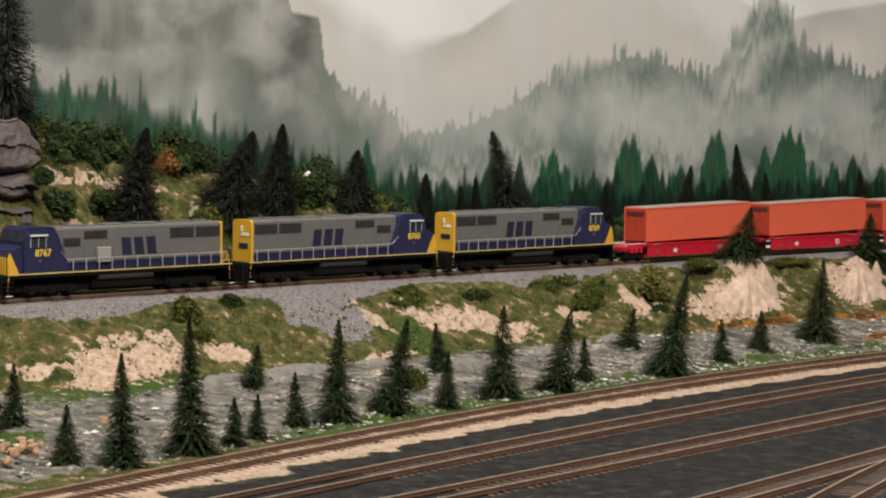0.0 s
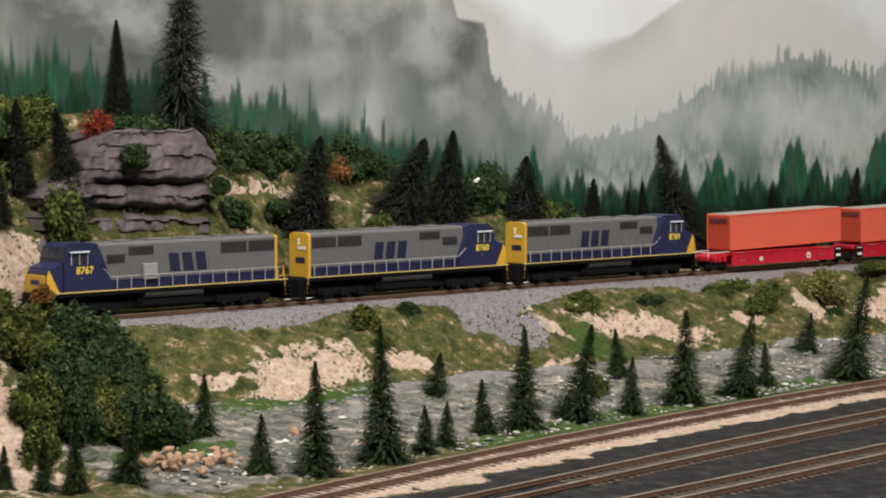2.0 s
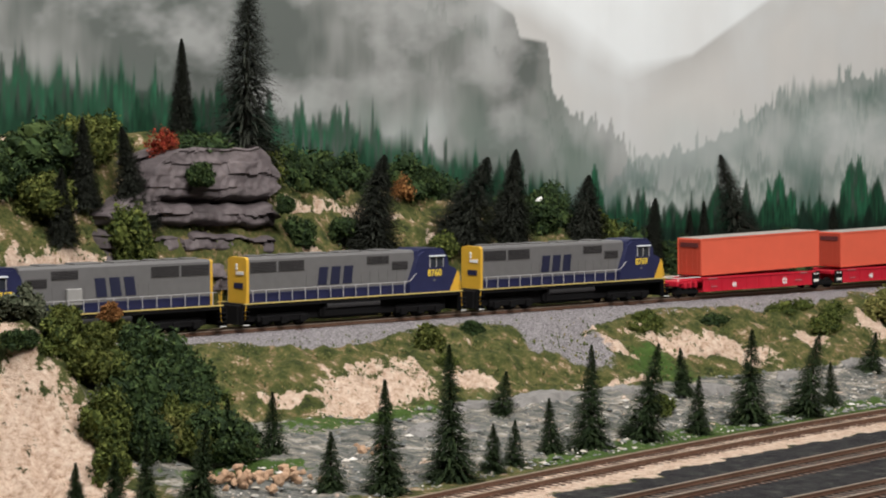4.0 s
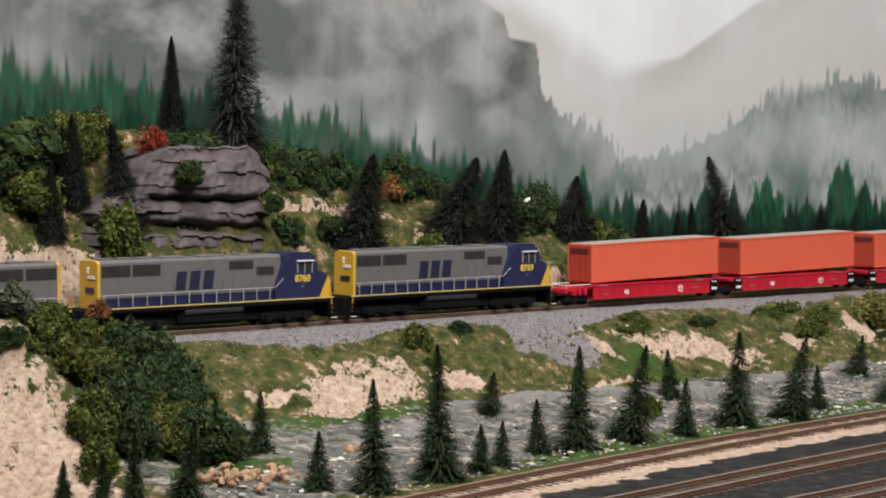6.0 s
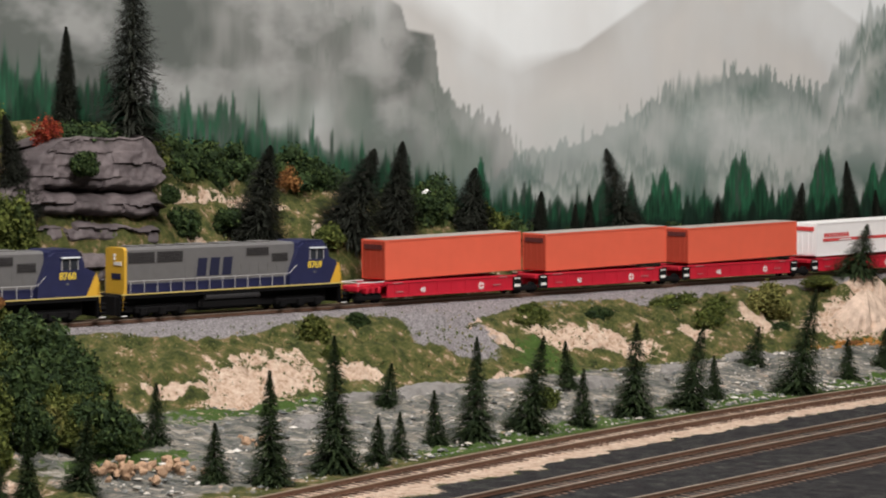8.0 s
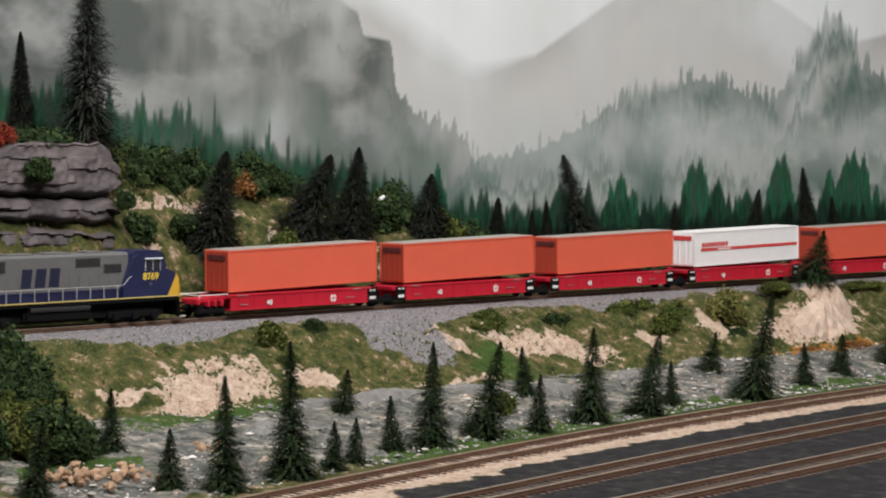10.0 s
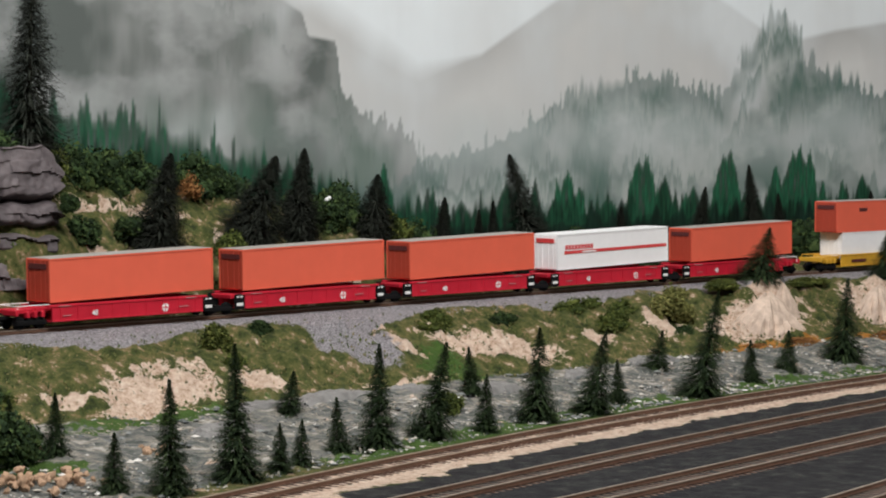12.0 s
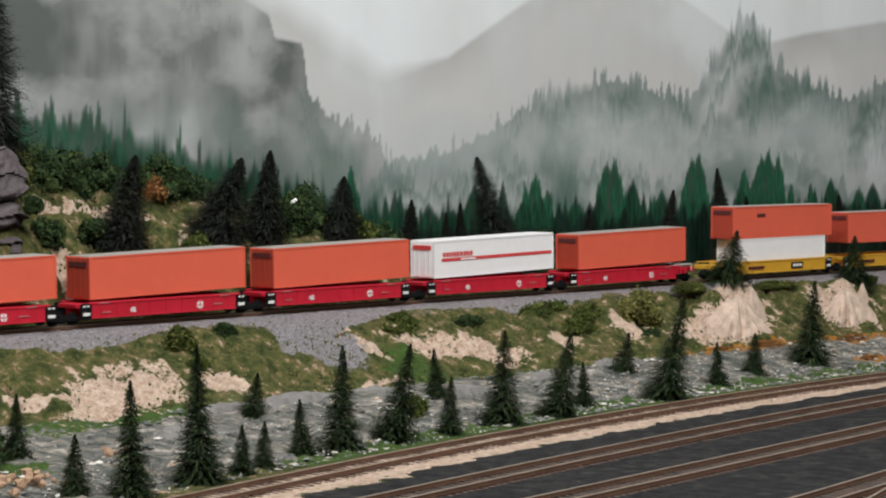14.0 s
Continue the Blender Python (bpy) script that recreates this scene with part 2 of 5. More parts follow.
    def over(under, colour, mask, edge=0.55):
        a = nodes.new("ShaderNodeMath")
        a.operation = "MULTIPLY_ADD"
        a.inputs[1].default_value, a.inputs[2].default_value = edge, -edge * 0.5
        links.new(ragged, a.inputs[0])
        c = nodes.new("ShaderNodeMath")
        c.operation = "ADD"
        links.new(a.outputs[0], c.inputs[0])
        links.new(mask, c.inputs[1])
        r = nodes.new("ShaderNodeMapRange")
        r.interpolation_type = "SMOOTHSTEP"
        r.inputs[1].default_value, r.inputs[2].default_value = 0.42, 0.58
        links.new(c.outputs[0], r.inputs[0])
        x = nodes.new("ShaderNodeMix")
        x.data_type = "RGBA"
        links.new(r.outputs[0], x.inputs[0])
        links.new(under, x.inputs[6])
        links.new(colour, x.inputs[7])
        return x.outputs[2]

    col = over(grass, creek, sep.outputs[1], 0.9)
    col = over(col, turf, sep2.outputs[1], 1.0)
    col = over(col, ochre, sep2.outputs[2], 1.0)
    col = over(col, sand, sep.outputs[0], 1.25)
    col = over(col, ballast, sep.outputs[2], 0.35)
    col = over(col, yard, sep2.outputs[0], 0.4)
    links.new(col, b.inputs["Base Color"])
    b.inputs["Specular IOR Level"].default_value = 0.25
    high = nodes.new("ShaderNodeMath")
    high.operation = "ADD"
    links.new(fine.outputs[0], high.inputs[0])
    links.new(pale, high.inputs[1])
    bump(nodes, links, b, high.outputs[0], 1.0, 0.0016)
    return m


M_GROUND = ground_material()


M_PLASTER = plain("cast_plaster", (0.56, 0.44, 0.35), 0.9, 0.28, 90, relief=0.0012)


# ---- building helpers ----
def mesh_of(name, verts, faces, mat, smooth=False):
    me = bpy.data.meshes.new(name)
    me.from_pydata([tuple(map(float, p)) for p in verts], [], [tuple(map(int, f)) for f in faces])
    me.materials.append(mat)
    if smooth:
        me.polygons.foreach_set("use_smooth", [True] * len(me.polygons))
    me.update()
    return me


def part(name, bm, mat, parent, label=""):
    me = bpy.data.meshes.new(name)
    bm.to_mesh(me)
    bm.free()
    me.materials.append(mat)
    ob = new(name, me)
    ob.parent = parent
    return tagged(ob, label)


def block(x0, x1, y0, y1, z0, z1, bevel=0.0, bm=None, segments=1):
    """A box between two corners, with its edges rounded."""
    bm = bm or bmesh.new()
    made = bmesh.ops.create_cube(bm, size=1.0)["verts"]
    for p in made:
        p.co = Vector((x0 + (p.co.x + 0.5) * (x1 - x0), y0 + (p.co.y + 0.5) * (y1 - y0), z0 + (p.co.z + 0.5) * (z1 - z0)))
    if bevel:
        edges = list({e for p in made for e in p.link_edges})
        bmesh.ops.bevel(bm, geom=edges, offset=bevel, segments=segments, affect="EDGES")
    return bm


def rod(bm, a, b, r, n=6):
    a, b = Vector(a), Vector(b)
    m = Matrix.Translation((a + b) / 2) @ (b - a).to_track_quat("Z", "Y").to_matrix().to_4x4()
    bmesh.ops.create_cone(bm, cap_ends=True, segments=n, radius1=r, radius2=r, depth=(b - a).length, matrix=m)
    return bm


def prism(outline, y0, y1, bm=None):
    """A side outline of x, z pushed across from y0 to y1."""
    bm = bm or bmesh.new()
    a = [bm.verts.new((x, y0, z)) for x, z in outline]
    c = [bm.verts.new((x, y1, z)) for x, z in outline]
    bm.faces.new(a)
    bm.faces.new(c[::-1])
    for i in range(len(a)):
        j = (i + 1) % len(a)
        bm.faces.new((a[j], a[i], c[i], c[j]))
    bmesh.ops.recalc_face_normals(bm, faces=bm.faces)
    return bm


def lettering(name, text, size, mat, parent, m, label=""):
    cu = bpy.data.curves.new(name, "FONT")
    cu.body, cu.size, cu.extrude, cu.align_x, cu.align_y = text, size, 0.00012, "CENTER", "CENTER"
    cu.offset = size * 0.02
    tmp = bpy.data.objects.new(name, cu)
    me = bpy.data.meshes.new_from_object(tmp)
    bpy.data.objects.remove(tmp)
    me.materials.clear()
    me.materials.append(mat)
    ob = new(name, me)
    ob.parent, ob.matrix_basis = parent, m
    return tagged(ob, label)


def empty(name, label, category, group=""):
    ob = new(name)
    ob.empty_display_size = 0.01
    return tagged(ob, label, category, group)


# ---- ground ----
def blob(s, v, cs, cv, rs, rv, turn=0.0):
    """1 inside an oval patch of the plan, falling to 0 outside."""
    c, n = math.cos(turn), math.sin(turn)
    ds, dv = s - cs, v - cv
    a, b = (ds * c + dv * n) / rs, (-ds * n + dv * c) / rv
    return np.clip(1.6 - np.sqrt(a * a + b * b), 0, 1)


SAND = [(-0.21, -0.112, 0.055, 0.022, 0.15), (-0.25, -0.135, 0.03, 0.02, 0.5), (-0.30, -0.112, 0.02, 0.008, 0.0), (-0.115, -0.112, 0.02, 0.014, -0.6),
        (0.165, -0.095, 0.045, 0.016, -0.35), (0.215, -0.108, 0.03, 0.018, -0.3), (0.32, -0.10, 0.022, 0.014, 0.6), (0.07, -0.085, 0.02, 0.008, -0.9),
        (0.055, -0.06, 0.03, 0.006, 0.2), (0.43, -0.09, 0.02, 0.018, 0.0), (0.56, -0.098, 0.075, 0.024, 0.15), (0.62, -0.075, 0.02, 0.028, 0.0),
        (0.77, -0.09, 0.035, 0.024, 0.2), (0.83, -0.075, 0.012, 0.022, 0.0), (-0.59, -0.235, 0.055, 0.075, 0.0), (-0.44, -0.07, 0.03, 0.008, 0.2),
        (-0.42, -0.225, 0.018, 0.014, 0.0), (0.03, -0.135, 0.05, 0.006, 0.1), (-0.15, 0.044, 0.008, 0.008, 0.0), (-0.07, 0.088, 0.040, 0.006, 0.0),
        (-0.40, 0.040, 0.05, 0.009, 0.0), (0.05, 0.080, 0.014, 0.006, 0.0), (0.13, 0.042, 0.02, 0.006, 0.0), (-0.13, 0.088, 0.03, 0.005, 0.0), (0.0, 0.060, 0.006, 0.012, 0.0)]


def build_ground():
    s_line = np.concatenate([np.arange(-1.15, -0.64, 0.012), np.arange(-0.64, 0.95, 0.0034), np.arange(0.95, 1.9, 0.010)])
    v_line = np.concatenate([np.arange(-1.10, -0.42, 0.03), np.arange(-0.42, -0.17, 0.005), np.arange(-0.17, 0.125, 0.003), np.arange(0.125, 0.23, 0.02)])
    s, v = np.meshgrid(s_line, v_line, indexing="ij")
    z = ground_z(s, v)
    rough = fbm(s, v, 0.035, 4, 3.1)
    fine = fbm(s, v, 0.011, 3, 8.4)
    foot = siding_v(s) + 0.035
    rugged = sm(0, 0.03, v - foot) * (1 - sm(-0.05, -0.03, v) * (1 - sm(0.03, 0.045, v)))
    steep = sm(-0.15, -0.11, v) * (1 - sm(-0.05, -0.035, v)) + sm(0.035, 0.05, v)
    sand = np.zeros(s.shape)
    for p in SAND:
        sand = np.maximum(sand, blob(s, v, *p))
    # craggy plaster: ribs that run down the slope
    ribs = np.abs(fbm(s, v * 0.3, 0.016, 4, 5.5))
    z = z + rugged * (0.0042 * rough + 0.0022 * fine) + steep * 0.005 * rough - rugged * sm(0.3, 0.9, sand) * ribs * 0.013
    z = z + 0.0006 * fine * (1 - rugged)
    x, y = at(s.ravel(), v.ravel())
    n, m = s.shape
    idx = np.arange(n * m).reshape(n, m)
    faces = np.stack([idx[:-1, :-1], idx[1:, :-1], idx[1:, 1:], idx[:-1, 1:]], -1).reshape(-1, 4)
    me = mesh_of("ground", np.stack([x, y, z.ravel()], 1), faces, M_GROUND, True)
    soft = 0.12 * rough
    creek = sm(0.0, 0.03, v - foot - 0.01 + 0.01 * rough) * (1 - sm(-0.165, -0.13, v + 0.015 * rough)) * sm(-0.56, -0.48, s)
    ballast = sm(-0.052, -0.036, v + 0.008 * rough + 0.012 * np.sin(s * 23)) * (1 - sm(0.022, 0.03, v))
    ballast = np.maximum(ballast, blob(s, v, 0.03, -0.07, 0.035, 0.04, 0.5))
    turf = sm(0.0, 0.02, v - foot + 0.012) * (1 - sm(0.02, 0.045, v - foot)) * sm(-0.26, -0.2, s)
    turf = np.maximum(turf, blob(s, v, -0.25, -0.16, 0.10, 0.018, 0.15) * 0.9)
    turf = np.maximum(turf, blob(s, v, 0.10, -0.12, 0.03, 0.03) * 0.8)
    turf = np.maximum(turf, blob(s, v, -0.45, -0.27, 0.05, 0.02) * 0.9)
    ochre = np.maximum(blob(s, v, 0.54, -0.142, 0.09, 0.010, 0.0), blob(s, v, 0.76, -0.148, 0.08, 0.012, 0.0))
    ochre = np.maximum(ochre, blob(s, v, 0.66, -0.21, 0.03, 0.012))
    yard = 1 - sm(-0.034, -0.024, v - siding_v(s) + 0.004 * rough)
    sand_rail = sm(-0.048, -0.040, v - siding_v(s) + 0.012 * rough + 0.004 * fine) * (1 - sm(0.018, 0.03, v - siding_v(s)))
    yard = yard * (1 - sand_rail)
    sand = np.maximum(sand + soft * (sand > 0.1), sand_rail)
    for layer, chans in (("cover", (sand, creek, ballast)), ("cover_more", (yard, turf, ochre))):
        att = me.color_attributes.new(layer, "FLOAT_COLOR", "POINT")
        data = np.ones((n * m, 4))
        for i, c in enumerate(chans):
            data[:, i] = np.clip(c, 0, 1).ravel()
        att.data.foreach_set("color", data.ravel())
    ob = new("ground", me)
    tagged(ob, "scenic model ground with grass, plaster, creek bed, ballast and dark yard", "ground", kind="structure")


build_ground()


# ---- painted backdrop behind the line ----
BACK_V = 0.175


def build_backdrop():
    s_line, z_line = np.arange(-1.15, 1.9, 0.0022), np.concatenate([np.arange(-0.04, 0.335, 0.0016), [0.36, 0.45, 0.6, 0.8]])
    s, z = np.meshgrid(s_line, z_line, indexing="ij")
    rng = np.random.default_rng(4)
    cloud = fbm(s, z, 0.16, 4, 1.7)
    cloud2 = fbm(s * 2.2, z * 0.5, 0.05, 4, 6.2)
    wisp = fbm(s, z * 0.8, 0.06, 3, 9.9)

    def crown_line(spacing, low, high, seed, slim=0.9):
        """A ridge of pointed tree tops: how far they stand above their foot."""
        r = np.random.default_rng(seed)
        top = np.zeros(len(s_line))
        place = -1.2
        while place < 1.95:
            h, w = low + (high - low) * r.uniform() ** 1.7 * 1.15, r.uniform(0.45, 1.5) * slim
            d = np.abs(s_line - place) / (spacing * w)
            top = np.maximum(top, h * np.clip(1 - d, 0, 1) ** (0.8 if spacing < 0.015 else 0.55))
            place += spacing * r.uniform(0.25, 1.6)
        return top[:, None]

    def lay(col, mask, colour):
        return col * (1 - mask[..., None]) + np.asarray(colour) * mask[..., None]

    def under(line, soft=0.0012):
        return np.clip((line - z) / soft + 0.5, 0, 1)

    # sky and pale fog
    col = np.zeros((*s.shape, 3)) + np.array((0.78, 0.81, 0.825))
    col = lay(col, np.clip(0.25 + cloud * 0.5, 0, 0.6), (0.66, 0.66, 0.655))
    # far pale slope that rises out of the valley
    far = np.interp(s_line, [-1.2, 0.1, 0.30, 0.36, 0.45, 0.56, 0.70, 0.86, 0.95, 1.05, 1.20, 1.9],
                    [0.30, 0.33, 0.235, 0.208, 0.227, 0.285, 0.35, 0.29, 0.250, 0.268, 0.288, 0.29])[:, None]
    col = lay(col, under(far, 0.006 + 0.030 * (1 - sm(0.28, 0.46, s))) * np.clip(0.78 + 0.5 * cloud, 0.3, 0.98), (0.44, 0.435, 0.425))
    col = lay(col, under(far - 0.02, 0.05) * np.clip(0.45 + cloud * 0.8, 0, 0.85), (0.68, 0.665, 0.645))
    # the misty cliff side with its notch
    left = np.interp(s_line, [-1.2, -0.2, 0.0, 0.15, 0.200, 0.208, 0.243, 0.246, 0.252, 0.262, 0.285, 0.31, 0.33, 0.36, 0.42, 1.9],
                     [0.40, 0.36, 0.34, 0.285, 0.262, 0.240, 0.236, 0.228, 0.185, 0.170, 0.160, 0.148, 0.140, 0.115, 0.06, 0.0])[:, None]
    left = left + crown_line(0.010, 0.0, 0.022, 11, 0.5) * (s_line > 0.25)[:, None]
    tone = np.clip(0.74 + 0.65 * cloud - 0.10 * cloud2, 0.2, 1.0)
    col = lay(col, under(left, 0.0035) * np.clip(tone, 0.30, 0.97), (0.098, 0.112, 0.104))
    billow = fbm(s * 0.8, z * 1.3, 0.07, 5, 4.4)
    col = lay(col, under(left, 0.02) * np.clip(0.12 + 1.1 * billow, 0, 0.75), (0.39, 0.395, 0.39))
    green_low = np.clip((0.21 - z) / 0.08, 0, 1) * under(left, 0.003)
    col = lay(col, green_low * np.clip(0.40 + 0.9 * wisp, 0, 0.85), (0.12, 0.17, 0.14))
    # right-hand wooded peaks in mist
    right = np.interp(s_line, [-1.2, 0.33, 0.37, 0.42, 0.48, 0.54, 0.60, 0.66, 0.715, 0.75, 0.80, 0.84, 0.88, 0.91, 0.95, 0.975, 0.99, 1.03, 1.08, 1.13, 1.19, 1.3, 1.5, 1.9],
                      [-0.1, 0.09, 0.118, 0.120, 0.135, 0.158, 0.180, 0.196, 0.206, 0.200, 0.186, 0.178, 0.225, 0.262, 0.278, 0.262, 0.225, 0.215, 0.195, 0.185, 0.205, 0.24, 0.2, 0.2])[:, None]
    right = right + crown_line(0.010, 0.003, 0.026, 21, 0.55)
    body = np.clip((right - z) / 0.05, 0, 1)
    strength = np.clip(0.75 + 0.45 * cloud - 0.25 * body, 0.25, 0.95)
    col = lay(col, under(right, 0.0025 + 0.012 * sm(-0.1, 0.4, billow)) * strength, (0.15, 0.20, 0.188))
    col = lay(col, under(right - 0.012, 0.02) * np.clip(0.34 + 1.1 * wisp, 0, 0.85), (0.085, 0.145, 0.122))
    col = lay(col, under(right - 0.02, 0.05) * np.clip(0.1 + 1.1 * billow, 0, 0.6), (0.50, 0.52, 0.50))
    # more tree tops standing out of the mist on both slopes
    for k in range(1, 7):
        line = right - 0.020 * k + crown_line(0.009, 0.0, 0.034, 40 + k, 0.5) * 1.1
        col = lay(col, under(line, 0.006) * np.clip((z - line) / 0.035 + 1, 0, 1) * np.clip(0.10 + 1.3 * np.roll(wisp, 37 * k, axis=0), 0, 0.60), (0.050, 0.125, 0.095))
    for k in range(0, 5):
        line = left - 0.028 * k - 0.02 + crown_line(0.008, 0.0, 0.024, 50 + k, 0.5)
        col = lay(col, under(line, 0.002) * np.clip((z - line) / 0.035 + 1, 0, 1) * np.clip(0.05 + 1.4 * np.roll(wisp, 53 * k, axis=0), 0, 0.65) * sm(0.02, 0.2, s), (0.095, 0.135, 0.112))
    # drifting fog low in the valley
    fog = np.exp(-((z - 0.135 - 0.02 * cloud) / 0.035) ** 2) * np.clip(0.55 + 1.0 * cloud, 0, 0.9) * np.clip((s - 0.15) / 0.2, 0.2, 1)
    col = lay(col, fog * 0.72, (0.52, 0.555, 0.55))
    # green woods, in rows, darker towards the front
    rows = [(0.165, 0.006, 0.0, 0.030, 31, (0.013, 0.060, 0.032), 0.93, [-1.2, -0.4, -0.2, -0.1, 0.0, 0.06, 0.13, 0.2, 0.3, 0.4, 1.9], [0.198, 0.198, 0.182, 0.162, 0.152, 0.136, 0.116, 0.092, 0.068, 0.03, 0.0]),
            (0.14, 0.008, 0.008, 0.030, 32, (0.008, 0.038, 0.020), 0.97, [-1.2, -0.4, -0.2, 0.0, 0.1, 0.2, 0.3, 0.4, 0.6, 1.9], [0.165, 0.165, 0.150, 0.118, 0.098, 0.085, 0.070, 0.058, 0.050, 0.050]),
            (0.10, 0.034, 0.0, 0.072, 33, (0.013, 0.075, 0.038), 1.0, [-1.2, 0.5, 0.55, 0.7, 1.9], [0.0, 0.03, 0.050, 0.055, 0.055]),
            (0.08, 0.024, 0.0, 0.045, 34, (0.009, 0.046, 0.024), 1.0, [-1.2, 0.2, 0.32, 0.5, 1.9], [0.07, 0.06, 0.058, 0.052, 0.050]),
            (0.06, 0.016, 0.0, 0.026, 35, (0.006, 0.020, 0.013), 1.0, [-1.2, 0.2, 0.4, 1.9], [0.05, 0.045, 0.045, 0.045])]
    # large painted spruces: s, height of the top, half width
    large = [(0.584, 0.106, 0.020), (0.603, 0.090, 0.014), (0.567, 0.098, 0.010), (0.700, 0.117, 0.026), (0.713, 0.121, 0.022), (0.738, 0.092, 0.020), (0.781, 0.078, 0.014), (0.846, 0.121, 0.024), (0.858, 0.126, 0.022), (0.940, 0.107, 0.020), (0.972, 0.122, 0.028),
             (0.985, 0.130, 0.022), (1.003, 0.124, 0.018), (1.027, 0.087, 0.013), (1.064, 0.087, 0.013), (1.103, 0.090, 0.015), (1.157, 0.082, 0.018), (1.24, 0.11, 0.024), (1.33, 0.09, 0.018), (0.310, 0.116, 0.016), (0.396, 0.082, 0.010), (0.655, 0.074, 0.012)]
    big = np.full(len(s_line), -0.1)
    for place, top, half in large:
        d = np.abs(s_line - place + 0.0012 * np.sin(s_line * 700)) / half
        big = np.maximum(big, np.where(d < 1, 0.035 + (top - 0.035) * np.clip(1 - d, 0, 1) ** 0.5, -0.1))
    streak = fbm(s * 6, z * 0.6, 0.02, 3, 2.2)
    for _, gap, low, high, seed, paint, deep, xs, zs in rows:
        line = np.interp(s_line, xs, zs)[:, None] + crown_line(gap, low, high, seed, 0.75 if gap < 0.015 else 0.52)
        if gap == 0.034:
            line = big[:, None] + 0.003 * streak
        soft = 0.0025 if gap > 0.012 else 0.004 + 0.022 * sm(-0.25, 0.35, wisp)
        cover = under(line, soft) * np.clip(deep * (0.68 + (line - z) / 0.022), 0, 1) * np.clip(deep + 0.30 * (1 - deep) * 4 * cloud + 0.2 * streak, 0.2, 1)
        col = lay(col, cover, np.asarray(paint)[None, None, :] * np.clip(1 + 1.1 * streak[..., None], 0.3, 2.4))
    col = col * (1 + 0.02 * cloud2[..., None]) * np.array((0.97, 1.0, 1.0))
    x, y = at(s.ravel(), np.full(s.size, BACK_V))
    n, m = s.shape
    idx = np.arange(n * m).reshape(n, m)
    faces = np.stack([idx[:-1, :-1], idx[1:, :-1], idx[1:, 1:], idx[:-1, 1:]], -1).reshape(-1, 4)
    mat, nodes, links, b = material("painted_backdrop", 0.55)
    vc = nodes.new("ShaderNodeVertexColor")
    vc.layer_name = "paint"
    links.new(vc.outputs[0], b.inputs["Base Color"])
    b.inputs["Specular IOR Level"].default_value = 0.25
    me = mesh_of("backdrop", np.stack([x, y, z.ravel()], 1), faces, mat, True)
    att = me.color_attributes.new("paint", "FLOAT_COLOR", "POINT")
    data = np.ones((n * m, 4))
    data[:, :3] = np.clip(col, 0, 1).reshape(-1, 3)
    att.data.foreach_set("color", data.ravel())
    ob = new("backdrop", me)
    solid = ob.modifiers.new("board", "SOLIDIFY")
    solid.thickness, solid.offset = 0.006, -1.0
    tagged(ob, "painted backdrop of misty mountains with green spruce woods", "backdrop", kind="structure")


build_backdrop()


# ---- the room round the layout ----
def room():
    wall = plain("room_wall_paint", (0.62, 0.60, 0.56), 0.85, 0.05, 6)
    floor = plain("room_floor", (0.22, 0.20, 0.18), 0.7, 0.2, 5)
    for name, box, mat in (("floor", (-4, 5, -3, 5.5, -1.15, -1.05), floor), ("ceiling", (-4, 5, -3, 5.5, 2.0, 2.1), wall), ("wall_south", (-4, 5, -3.1, -3.0, -1.05, 2.0), wall),
                           ("wall_north", (-4, 5, 5.5, 5.6, -1.05, 2.0), wall), ("wall_west", (-4.1, -4, -3, 5.5, -1.05, 2.0), wall), ("wall_east", (5, 5.1, -3, 5.5, -1.05, 2.0), wall)):
        ob = part(name, block(*box), mat, None)
        tagged(ob, "plain painted room " + name.split("_")[0], name.split("_")[0], kind="structure")


def benchwork():
    """The table that carries the layout: a boxed frame along the line on square legs."""
    wood = plain("bench_timber", (0.30, 0.20, 0.12), 0.7, 0.2, 20)
    top = empty("layout_table", "timber bench table that carries the model railway", "table")
    line = np.arange(-1.15, 1.9, 0.05)
    for name, v0, v1, z0, z1 in (("tabletop", -1.10, 0.21, -0.115, -0.100), ("front_rail", -1.10, -1.08, -0.20, -0.116), ("back_rail", 0.19, 0.21, -0.20, -0.116), ("fascia", -1.115, -1.101, -0.20, -0.078)):
        v, f = strip(line, np.full(len(line), (v0 + v1) / 2), z0, z1, (v1 - v0) / 2)
        ob = new(name, mesh_of(name, v, f, wood))
        ob.parent = top
    for s in (-1.05, 0.35, 1.75):
        for v in (-1.02, 0.14):
            x, y = at(s, v)
            ob = part("leg", block(-0.03, 0.03, -0.03, 0.03, -1.05, -0.115, 0.004), wood, top)
            ob.matrix_basis = pose(float(x), float(y), 0, 0, 0, 40)


room()


# ---- tracks ----
M_PLATE = plain("tie_plate", (0.17, 0.13, 0.10), 0.8, 0.3, 400)

def strip(line_s, offset_v, z0, z1, half):
    """A bar that follows a line of the plan: the centre's v by s, between two heights."""
    v0 = np.asarray(offset_v)
    verts, faces = [], []
    for dv, z in ((-half, z0), (half, z0), (half, z1), (-half, z1)):
        x, y = at(line_s, v0 + dv)
        verts.append(np.stack([x, y, np.full(len(line_s), z)], 1))
    n = len(line_s)
    allv = np.concatenate(verts)
    for k in range(4):
        j = (k + 1) % 4
        for i in range(n - 1):
            faces.append((k * n + i, k * n + i + 1, j * n + i + 1, j * n + i))
    faces += [(0, n, 2 * n, 3 * n), (n - 1, 4 * n - 1, 3 * n - 1, 2 * n - 1)]
    return allv, faces


benchwork()


